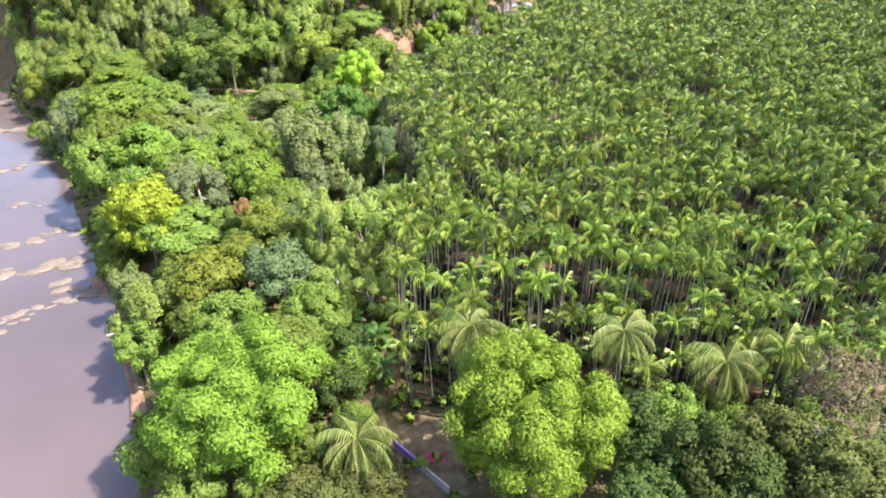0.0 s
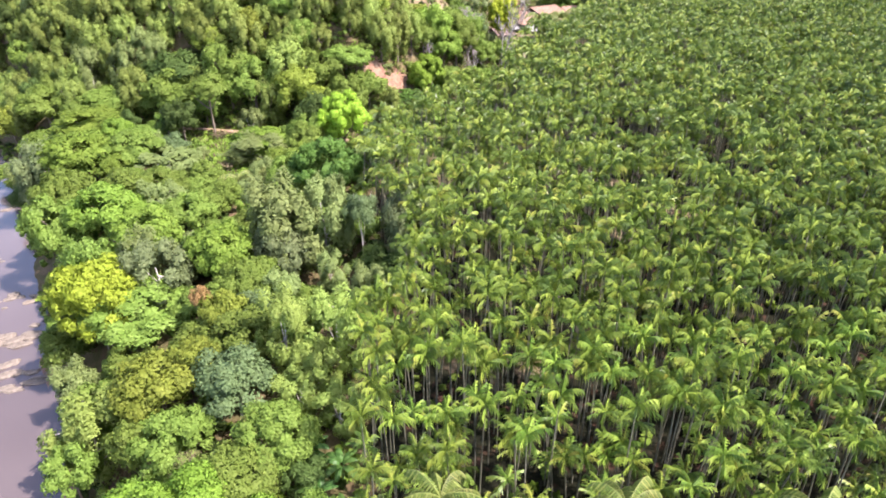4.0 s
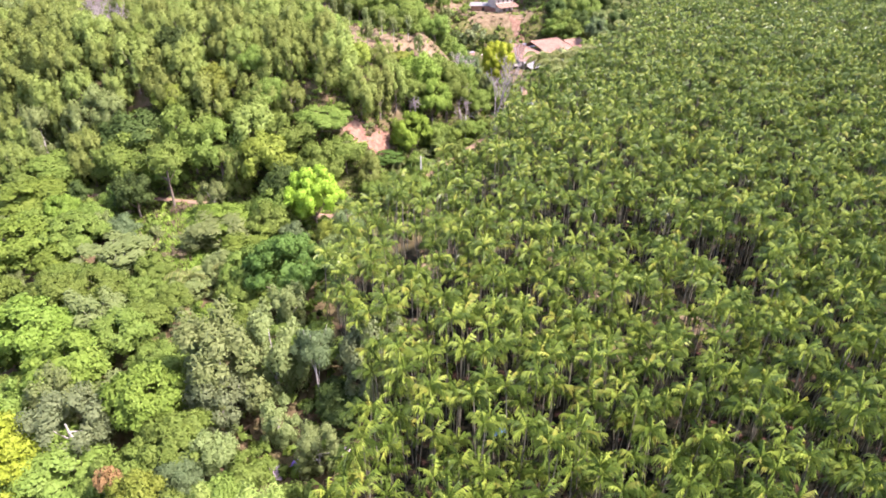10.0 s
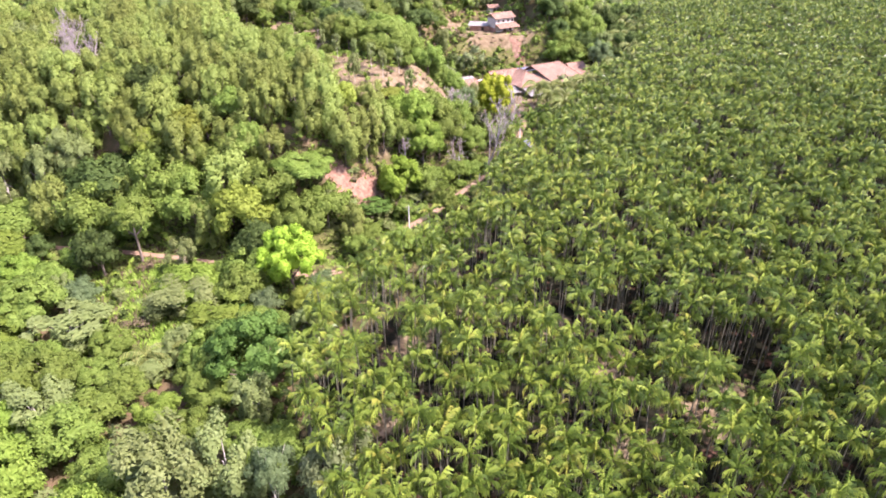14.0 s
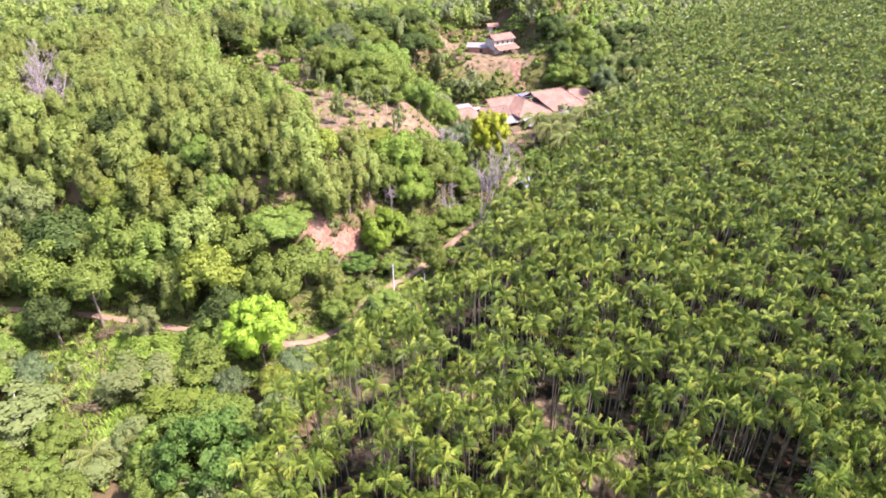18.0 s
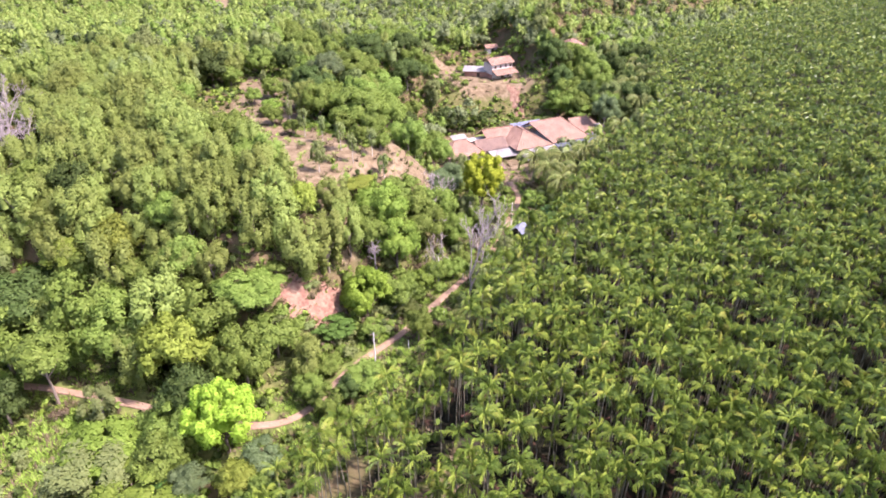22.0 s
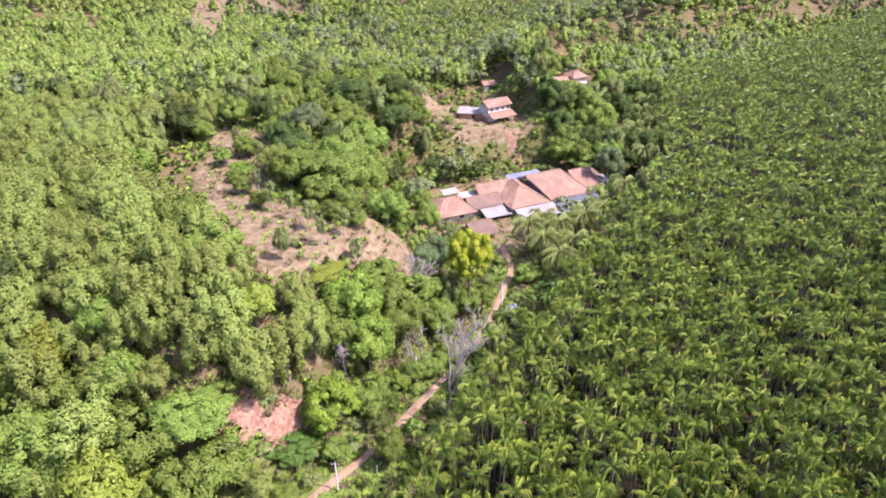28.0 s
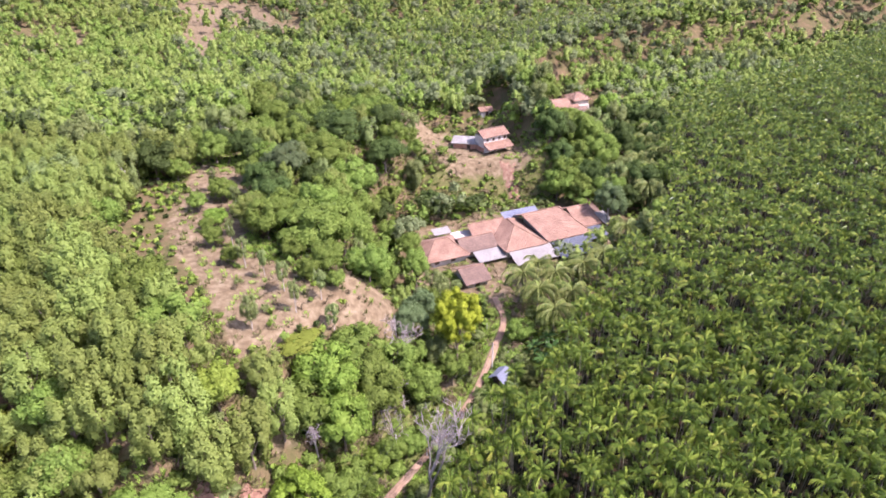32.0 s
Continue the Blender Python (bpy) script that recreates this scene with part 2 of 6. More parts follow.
def np_mesh(name, verts, faces, mats=(), idx=None, shade=False, normals=None):
    me = bpy.data.meshes.new(name)
    verts, faces = np.asarray(verts, np.float32), np.asarray(faces, np.int32)
    k = faces.shape[1]
    me.vertices.add(len(verts))
    me.vertices.foreach_set("co", verts.ravel())
    me.loops.add(faces.size)
    me.loops.foreach_set("vertex_index", faces.ravel())
    me.polygons.add(len(faces))
    me.polygons.foreach_set("loop_start", np.arange(0, faces.size, k, dtype=np.int32))
    for mm in mats:
        me.materials.append(mm)
    if idx is not None:
        me.polygons.foreach_set("material_index", np.asarray(idx, np.int32))
    me.polygons.foreach_set("use_smooth", np.full(len(faces), shade))
    me.update(calc_edges=True)
    if normals is not None:
        me.normals_split_custom_set_from_vertices(np.asarray(normals, np.float32))
    return me


def axis_steps(lo, hi, step, outer):
    a = list(np.arange(lo, hi + 0.1, step))
    s, v = step, hi
    while v < outer:
        s *= 1.35
        v += s
        a.append(v)
    s, v = step, lo
    while v > -outer:
        s *= 1.35
        v -= s
        a.insert(0, v)
    return np.array(a)


gx, gy = axis_steps(-135, 110, 2.0, 4000), axis_steps(25, 330, 2.0, 4000)
GX, GY = np.meshgrid(gx, gy)
GZ = land(GX, GY)
droad, _ = segdist(GX, GY, TRACK)
nx, ny = len(gx), len(gy)
quads = (np.arange(ny - 1)[:, None] * nx + np.arange(nx - 1)[None, :]).ravel()
gfaces = np.stack([quads, quads + 1, quads + nx + 1, quads + nx], 1)

CLEARINGS = [
    [(-46, 243), (-33, 244), (-24, 216), (-21.6, 206), (-11, 200), (-5, 195), (-2, 203), (5, 204), (7, 199), (4.8, 195), (-1.5, 190), (-7.4, 185.6), (-9, 182), (-7.4, 177), (-4.5, 172), (-8.4, 170.5), (-11.5, 175.7), (-16.4, 181.7), (-23, 192), (-34, 204), (-40, 215)],
    [(-10, 296), (4, 294), (11, 296), (32, 286), (34, 276), (21, 273), (11, 269), (8, 277), (-1, 284), (-14, 292)],
    [(4, 230), (14, 219), (30, 220), (36, 230), (56, 248), (57, 262), (40, 266), (22, 263), (4, 250)],
    [(-15, 160), (-13.5, 162.5), (-11, 161.5), (-9, 165.5), (-7, 166), (-6, 163.5), (-8, 159.8), (-11, 159.5), (-13.5, 158)],
    [(-163, 495), (-133, 520), (-74, 453), (-65, 417), (-100, 430), (-96, 368), (-106, 366), (-129, 427)],
    [(-190, 390), (-165, 410), (-150, 385), (-170, 365)],
    [(-120, 330), (-108, 342), (-98, 322), (-112, 315)],
    [(-230, 470), (-190, 500), (-180, 470), (-210, 450)],
    [(26.5, 275), (29.5, 275), (31.5, 270), (28.5, 269)],
    [(12.5, 199), (17, 201), (17.5, 194), (12.5, 192)],
    [(-6, 44.5), (-1, 47), (3, 43), (2.5, 37), (-2.5, 36)],
]
MEADOW = [(-51, 137), (-45, 142), (-37, 140), (-31, 133), (-29, 121), (-36, 117), (-44, 123)]
GROVE = [(-3, 39), (-4, 46), (-6, 67), (-1, 84), (-11, 106), (-10, 113), (-5, 126), (2, 133.5), (7, 141), (11, 147), (16, 157), (19, 168), (25, 180), (32, 187), (36, 198), (41, 208), (48, 221), (51, 233), (60, 236), (68, 263), (74, 296), (84, 323), (107, 338), (149, 374), (212, 445), (330, 470), (235, 330), (150, 200), (98, 110), (62, 56), (40, 46), (30, 41), (18, 41), (13, 47), (4, 46), (3, 40)]
GAPS = [(43, 108, 3.2), (30, 116.3, 2.6), (30.2, 104, 2.2), (1.4, 120, 2.4), (0.1, 108, 1.9), (12.7, 132.7, 2.3), (5.2, 127, 2.0), (46.7, 113.5, 2.2), (2.6, 124, 2.0), (24, 127, 2.4), (15.1, 137.5, 2.0), (11.2, 129.7, 1.9), (31.5, 120, 2.0), (12.8, 72.5, 1.8), (3.7, 74, 1.8), (40.6, 110.5, 2.4)]
YARD = [(-6, 46), (0, 48), (4, 43), (3, 36), (-3, 35)]
bare = np.zeros(GX.shape)
for poly in CLEARINGS:
    dd, _ = segdist(GX, GY, poly + poly[:1])
    bare = np.maximum(bare, np.where(inside(GX, GY, poly), np.clip(0.5 + dd / 3, 0, 1), np.clip(0.5 - dd / 3, 0, 1)))
bare = np.maximum(bare, np.clip(0.5 - droad / 2.6, 0, 1))
for cx_, cy_, cr_ in GAPS:
    bare = np.maximum(bare, np.clip(1.3 - np.hypot(GX - cx_, GY - cy_) / (cr_ + 1.5), 0, 0.8))
# grove floor, where canopy shade is mixed into the ground colour
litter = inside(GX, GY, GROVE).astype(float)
dm, _ = segdist(GX, GY, MEADOW + MEADOW[:1])
lush = np.where(inside(GX, GY, MEADOW), np.clip(0.5 + dm / 4, 0, 1), np.clip(0.5 - dm / 4, 0, 1))
lush = np.maximum(lush, 0.7 * np.clip(1.6 - droad / 8, 0, 1) * (GY > 132) * (GY < 218))
lush = np.maximum(lush, 0.3 * inside(GX, GY, [(3, 262), (36, 263), (42, 277), (33, 290), (12, 299)]))


def ground_material():
    m, nodes, links, bsdf = material("ground_cover")
    at, at2 = nodes.new("ShaderNodeAttribute"), nodes.new("ShaderNodeAttribute")
    at.attribute_name, at2.attribute_name = "bare", "litter"
    a, b, c = noise_node(nodes, links, 0.3, 8.0, rough=0.75), noise_node(nodes, links, 0.8, 6.0), noise_node(nodes, links, 4.0, 4.0)
    grass = ramp(nodes, [(0.30, (0.035, 0.042, 0.014)), (0.45, (0.085, 0.075, 0.03)), (0.58, (0.12, 0.085, 0.045)), (0.75, (0.19, 0.12, 0.075))])
    soil = ramp(nodes, [(0.25, (0.078, 0.055, 0.03)), (0.45, (0.13, 0.096, 0.053)), (0.6, (0.172, 0.133, 0.078)), (0.75, (0.218, 0.174, 0.108))])
    # near-black lower stops hold the palms' shade; the redder ones are litter and soil
    shaded_fall = ramp(nodes, [(0.3, (0.005, 0.006, 0.003)), (0.55, (0.012, 0.012, 0.006)), (0.66, (0.05, 0.027, 0.017)), (0.78, (0.17, 0.083, 0.058))])
    for r, s in ((grass, a), (soil, b), (shaded_fall, b)):
        links.new(s.outputs["Fac"], r.inputs["Fac"])
    # ragged edge between bare soil and grass
    edge = nodes.new("ShaderNodeMath")
    edge.operation = "MULTIPLY_ADD"
    links.new(b.outputs["Fac"], edge.inputs[0])
    edge.inputs[1].default_value = 0.9
    links.new(at.outputs["Fac"], edge.inputs[2])
    cut = nodes.new("ShaderNodeMapRange")
    cut.inputs["From Min"].default_value, cut.inputs["From Max"].default_value = 0.85, 1.15
    links.new(edge.outputs[0], cut.inputs["Value"])
    m1, m2 = nodes.new("ShaderNodeMix"), nodes.new("ShaderNodeMix")
    m1.data_type = m2.data_type = "RGBA"
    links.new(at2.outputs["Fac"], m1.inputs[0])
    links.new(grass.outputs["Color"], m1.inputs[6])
    links.new(shaded_fall.outputs["Color"], m1.inputs[7])
    links.new(cut.outputs[0], m2.inputs[0])
    at3, m0 = nodes.new("ShaderNodeAttribute"), nodes.new("ShaderNodeMix")
    at3.attribute_name, m0.data_type = "lush", "RGBA"
    green = ramp(nodes, [(0.3, (0.05, 0.085, 0.014)), (0.5, (0.11, 0.155, 0.03)), (0.7, (0.17, 0.19, 0.055))])
    links.new(b.outputs["Fac"], green.inputs["Fac"])
    links.new(at3.outputs["Fac"], m0.inputs[0])
    links.new(m1.outputs[2], m0.inputs[6])
    links.new(green.outputs["Color"], m0.inputs[7])
    links.new(m0.outputs[2], m2.inputs[6])
    links.new(soil.outputs["Color"], m2.inputs[7])
    links.new(m2.outputs[2], bsdf.inputs["Base Color"])
    bsdf.inputs["Roughness"].default_value, bsdf.inputs["Specular IOR Level"].default_value = 0.95, 0.08
    bp = nodes.new("ShaderNodeBump")
    bp.inputs["Strength"].default_value, bp.inputs["Distance"].default_value = 0.7, 0.25
    links.new(c.outputs["Fac"], bp.inputs["Height"])
    links.new(bp.outputs[0], bsdf.inputs["Normal"])
    return m


GZ = GZ - 0.25 * np.clip(1.6 - droad / 1.6, 0, 1) * (GZ > 1)
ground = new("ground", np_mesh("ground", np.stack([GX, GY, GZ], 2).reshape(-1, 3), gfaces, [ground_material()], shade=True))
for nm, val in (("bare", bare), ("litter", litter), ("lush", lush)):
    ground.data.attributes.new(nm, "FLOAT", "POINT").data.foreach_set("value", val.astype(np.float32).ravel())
tagged(ground, "rolling ground of laterite soil, dry grass and shade-darkened leaf litter", "ground", kind="structure")


def water_material():
    m, nodes, links, bsdf = material("muddy_water")
    a, n = noise_node(nodes, links, 0.02, 3.0), noise_node(nodes, links, 1.3, 3.0)
    r = ramp(nodes, [(0.35, (0.076, 0.058, 0.054)), (0.7, (0.112, 0.087, 0.08))])
    links.new(a.outputs["Fac"], r.inputs["Fac"])
    links.new(r.outputs["Color"], bsdf.inputs["Base Color"])
    bsdf.inputs["Roughness"].default_value = 0.12
    bp = nodes.new("ShaderNodeBump")
    bp.inputs["Strength"].default_value, bp.inputs["Distance"].default_value = 0.06, 0.04
    links.new(n.outputs["Fac"], bp.inputs["Height"])
    links.new(bp.outputs[0], bsdf.inputs["Normal"])
    return m


wl = [p for p in BANK] + [p for p in reversed(FARBANK)]
bm = bmesh.new()
lo_, hi_ = [], []
for (ax, ay), (bx, by) in zip(BANK, [FARBANK[min(len(FARBANK) - 1, round(i * (len(FARBANK) - 1) / (len(BANK) - 1)))] for i in range(len(BANK))]):
    lo_.append(bm.verts.new((ax + 8, ay - 2, 0.0)))
    hi_.append(bm.verts.new((bx - 10, by + 5, 0.0)))
for i in range(len(lo_) - 1):
    bm.faces.new((lo_[i], lo_[i + 1], hi_[i + 1], hi_[i]))
bmesh.ops.recalc_face_normals(bm, faces=bm.faces)
wme = bpy.data.meshes.new("river")
bm.to_mesh(wme)
wme.materials.append(water_material())
if wme.polygons[0].normal.z < 0:
    wme.flip_normals()
tagged(new("river", wme), "shallow muddy brown river with a calm surface", "river", kind="structure")


def ribbon(name, pts, width, mat, lift, camber=0.0, step=1.2):
    """A strip that follows the land along a polyline, smoothed at its bends."""
    p = np.array([q[:2] for q in pts], float)
    for _ in range(3):
        p = np.concatenate([p[:1], np.stack([0.75 * p[:-1] + 0.25 * p[1:], 0.25 * p[:-1] + 0.75 * p[1:]], 1).reshape(-1, 2), p[-1:]])
    seg = np.r_[0, np.cumsum(np.hypot(*np.diff(p, axis=0).T))]
    s = np.arange(0, seg[-1], step)
    cx, cy = np.interp(s, seg, p[:, 0]), np.interp(s, seg, p[:, 1])
    tx, ty = np.gradient(cx), np.gradient(cy)
    ln = np.hypot(tx, ty)
    ox, oy = -ty / ln, tx / ln
    prof = [(-1.0, -0.22), (-0.85, 0.0), (-0.55, -0.03), (-0.35, -0.07), (-0.15, 0.03), (0.15, 0.03), (0.35, -0.07), (0.55, -0.03), (0.85, 0.0), (1.0, -0.22)]
    V = []
    zc = land(cx, cy)
    zc = np.convolve(np.pad(zc, 3, "edge"), np.ones(7) / 7, "valid")
    for k, (u, dz) in enumerate(prof):
        w = width / 2 * (u + 0.10 * np.sin(s * 0.31 + k) * abs(u) + 0.06 * np.sin(s * 0.83 + 2.3 * k))
        V.append(np.stack([cx + ox * w, cy + oy * w, zc + lift + dz], 1))
    V = np.stack(V, 1)
    n, k = V.shape[:2]
    q = (np.arange(n - 1)[:, None] * k + np.arange(k - 1)[None]).ravel()
    F = np.stack([q, q + k, q + k + 1, q + 1], 1)
    return np_mesh(name, V.reshape(-1, 3), F[:, ::-1], [mat], shade=True)


tagged(new("road", ribbon("road", TRACK, 1.3, SOIL_ROAD, 0.12)), "narrow dirt track of pale laterite with two wheel ruts", "road", kind="structure")


def patch(name, poly, mat, lift, step=0.6):
    """A skin of bare earth on the slope inside an outline, rough and a little proud of the ground."""
    xs, ys = [p[0] for p in poly], [p[1] for p in poly]
    u, v = np.meshgrid(np.arange(min(xs) - 1, max(xs) + 1, step), np.arange(min(ys) - 1, max(ys) + 1, step))
    d, _ = segdist(u, v, poly + poly[:1])
    d = np.where(inside(u, v, poly), d, -d) + 0.7 * waves(u, v, 1.3, 0.4)
    z = land(u, v) + lift * np.clip(d / 1.2, -1.5, 1) + 0.3 * waves(u, v, 0.7, 2.0) + 0.4 * waves(u * 2.5, v * 0.6, 0.8)
    n, m = u.shape[1], u.shape[0]
    q = (np.arange(m - 1)[:, None] * n + np.arange(n - 1)[None])
    q = q[(d[:-1, :-1] > -1.0)]
    return np_mesh(name, np.stack([u, v, z], 2).reshape(-1, 3), np.stack([q, q + 1, q + n + 1, q + n], 1), [mat], shade=True)


tagged(new("landslip", patch("landslip", [(-15.8, 159.6), (-14.2, 163.4), (-12.2, 163.6), (-11, 161.6), (-9.8, 165.8), (-7.2, 166.8), (-6.2, 163), (-8.2, 159), (-10.2, 157.6), (-11.2, 160.2), (-13.2, 157.4)], LATERITE, 0.4)), "raw pink and red laterite cut in the hillside", "landslip", kind="structure")
tagged(new("landslip", patch("landslip", [(26.2, 276), (29.5, 276), (32, 269), (28.5, 268)], LATERITE, 0.35)), "pale strip of slipped earth behind the farmhouse", "landslip", kind="structure")

tagged(new("river_bank", ribbon("river_bank", [(-33, 54), (-36.5, 61), (-40, 66), (-44, 72), (-48, 78.5), (-53, 85.5)], 2.6, LATERITE, 0.12)), "strip of raw red earth along the river bank", "bank", kind="structure")

# ---- plants ----


def tube(path, radii, sides=6):
    """A tapered round limb along a path: vertices and quads."""
    path, n = np.asarray(path, float), len(path)
    tan = np.gradient(path, axis=0)
    tan /= np.linalg.norm(tan, axis=1)[:, None] + 1e-9
    ref = np.where(np.abs(tan[:, 2:3]) > 0.9, [[1.0, 0, 0]], [[0, 0, 1.0]])
    u = np.cross(tan, ref)
    u /= np.linalg.norm(u, axis=1)[:, None]
    v = np.cross(tan, u)
    a = np.linspace(0, 2 * np.pi, sides, endpoint=False)
    V = path[:, None] + np.asarray(radii)[:, None, None] * (np.cos(a)[None, :, None] * u[:, None] + np.sin(a)[None, :, None] * v[:, None])
    i, j = np.meshgrid(np.arange(n - 1), np.arange(sides), indexing="ij")
    F = np.stack([i * sides + j, i * sides + (j + 1) % sides, (i + 1) * sides + (j + 1) % sides, (i + 1) * sides + j], 2).reshape(-1, 4)
    return V.reshape(-1, 3), F


def join(pieces):
    V, F, o = [], [], 0
    for v, f in pieces:
        V.append(v)
        F.append(f + o)
        o += len(v)
    return np.concatenate(V), np.concatenate(F)


def cards(P, N, size, rng, slim=0.55, jitter=0.8, glint=0.4):
    """Small pointed leaf sprays at P that face about N: vertices, triangles and soft normals."""
    n = len(P)
    M = N + jitter * rng.normal(size=(n, 3))
    M /= np.linalg.norm(M, axis=1)[:, None]
    T = np.cross(M, rng.normal(size=(n, 3)))
    T /= np.linalg.norm(T, axis=1)[:, None] + 1e-9
    B = np.cross(M, T)
    s = (size * rng.uniform(0.65, 1.35, n))[:, None]
    V = np.stack([P - T * s * 0.45 + B * s * slim * 0.5, P - T * s * 0.45 - B * s * slim * 0.5, P + T * s * 0.6 - M * s * 0.1], 1)
    S = N + glint * rng.normal(size=(n, 3))
    S /= np.linalg.norm(S, axis=1)[:, None]
    return V.reshape(-1, 3), np.arange(3 * n).reshape(n, 3), np.repeat(S, 3, axis=0)


def lobes_of(kind, rng):
    """Clumps of a crown about 1 high and 1 in radius, from its base at 0: centres and radii."""
    if kind in ("mango", "dome"):
        n = 84 if kind == "mango" else 52
        th, c = rng.uniform(0, 2 * np.pi, n), rng.uniform(-0.85 if kind == "mango" else -0.6, 1.0, n)
        s = np.sqrt(1 - np.clip(c, -1, 1) ** 2)
        r = rng.uniform(0.6, 1.0, n) if kind == "mango" else rng.uniform(0.62, 0.95, n)
        C = np.stack([r * s * np.cos(th), r * s * np.sin(th), 0.5 + 0.5 * r * c], 1)
        return C, rng.uniform(0.14, 0.24, n) if kind == "mango" else rng.uniform(0.16, 0.29, n)
    if kind == "tall":
        n = 34
        z = rng.uniform(0.03, 0.9, n)
        rad = np.sqrt(np.clip(1 - ((z - 0.42) / 0.6) ** 2, 0, 1)) * rng.uniform(0.3, 0.95, n)
        th = rng.uniform(0, 2 * np.pi, n)
        return np.stack([rad * np.cos(th), rad * np.sin(th), z], 1), rng.uniform(0.16, 0.29, n)
    if kind == "loose":
        n = 26
        th = rng.uniform(0, 2 * np.pi, n)
        rad = rng.uniform(0.1, 0.85, n)
        z = 0.35 + 0.55 * rng.uniform(0, 1, n) * (1 - 0.5 * rad)
        return np.stack([rad * np.cos(th), rad * np.sin(th), z], 1), rng.uniform(0.16, 0.34, n)
    n = 36
    th, c = rng.uniform(0, 2 * np.pi, n), rng.uniform(-0.45, 1.0, n)
    s = np.sqrt(1 - np.clip(c, -1, 1) ** 2)
    r = rng.uniform(0.45, 0.95, n)
    return np.stack([r * s * np.cos(th), r * s * np.sin(th), 0.46 + 0.52 * r * c], 1), rng.uniform(0.18, 0.33, n)


def ball(level):
    """The upper part of a small faceted sphere, to be roughened into a clump."""
    bm = bmesh.new()
    bmesh.ops.create_icosphere(bm, subdivisions=level, radius=1.0)
    bmesh.ops.delete(bm, geom=[v for v in bm.verts if v.co.z < -0.62], context="VERTS")
    bm.verts.index_update()
    V = np.array([v.co for v in bm.verts])
    F = np.array([[v.index for v in f.verts] for f in bm.faces])
    bm.free()
    return V, F


CLUMP = {1: ball(1), 2: ball(2)}


def crown_arrays(kind, rng, leaves, size, radius, height, slim=0.55, level=2, lobes=None):
    """Rough clumps of foliage with leaf sprays standing out of them: vertices, triangles, soft normals."""
    C, R = lobes_of(kind, rng)
    if lobes:
        C, R = C[:lobes], R[:lobes] * 1.35
    if kind in ("mango", "dome", "round") and not lobes:
        C, R = np.r_[C, [[0, 0, 0.42]]], np.r_[R, 0.6]
    S, T = np.array([radius, radius, height]), np.array([radius, radius, (0.8 if kind == "tall" else 0.5) * (radius + height * 0.6)])
    heart = np.array([0, 0, 0.35 * height])

    def soft(d, P):
        out = P - heart
        out /= np.linalg.norm(out, axis=1)[:, None] + 1e-6
        N = d + 0.1 * out + np.array([0, 0, 0.1]) if kind == "mango" else 0.85 * d + 0.4 * out + np.array([0, 0, 0.25])
        return N / np.linalg.norm(N, axis=1)[:, None]

    tight = kind in ("mango", "dome")
    V, F, N, o = [], [], [], 0
    bv, bf = CLUMP[level]
    for c, r in zip(C, R):
        d = bv * (1 + 0.22 * rng.normal(size=(len(bv), 1)))
        P = c * S + d * r * (0.66 if lobes else 0.3 if kind == "loose" else 0.6) * T
        V.append(P)
        F.append(bf + o)
        N.append(soft(bv + 0.25 * rng.normal(size=bv.shape), P))
        o += len(P)
    share = np.where(R > 0.5, 0.06, R ** 2)
    k = rng.choice(len(C), leaves, p=share / share.sum())
    d = rng.normal(size=(leaves, 3))
    d[:, 2] = np.abs(d[:, 2]) * np.where(rng.random(leaves) < 0.8, 1, -1)
    d /= np.linalg.norm(d, axis=1)[:, None]
    # most sprays stand on the outer side of their clump
    away = C[k] * S - heart
    away /= np.linalg.norm(away, axis=1)[:, None] + 1e-6
    back = np.minimum((d * away).sum(1) + 0.25, 0) * (rng.random(leaves) < 0.8)
    d -= 2 * back[:, None] * away
    d /= np.linalg.norm(d, axis=1)[:, None]
    P = C[k] * S + d * (R[k] * rng.uniform(0.72, 1.05 if kind == "mango" else 1.12 if tight else 1.2, leaves))[:, None] * T
    cv, cf, cn = cards(P, soft(d, P), size, rng, slim, 0.55, 0.2 if kind == "tall" else 0.28)
    V.append(cv)
    F.append(cf + o)
    N.append(cn)
    return (np.concatenate(V), np.concatenate(F), np.concatenate(N)), (C * S, R)


def wood_arrays(rng, height, base, radius, lobes, limbs=5, sides=6, bend=0.05):
    """Trunk up into the crown, and limbs out to some of its clumps."""
    C, R = lobes
    n = 6
    z = np.linspace(-0.6, base + 0.55 * height, n)
    wob = np.cumsum(rng.normal(size=(n, 2)) * bend * base, axis=0)
    wob -= wob[1]
    path = np.c_[wob, z]
    pieces = [tube(path, radius * np.linspace(1.15, 0.35, n), sides)]
    for k in rng.choice(len(C), min(limbs, len(C)), replace=False):
        a = path[rng.integers(2, n - 1)]
        b = C[k] + [0, 0, base]
        mid = 0.5 * (a + b) - [0, 0, 0.06 * height]
        t = np.linspace(0, 1, 4)[:, None]
        pieces.append(tube((1 - t) ** 2 * a + 2 * t * (1 - t) * mid + t * t * b, radius * np.linspace(0.45, 0.1, 4), 4))
    return join(pieces)


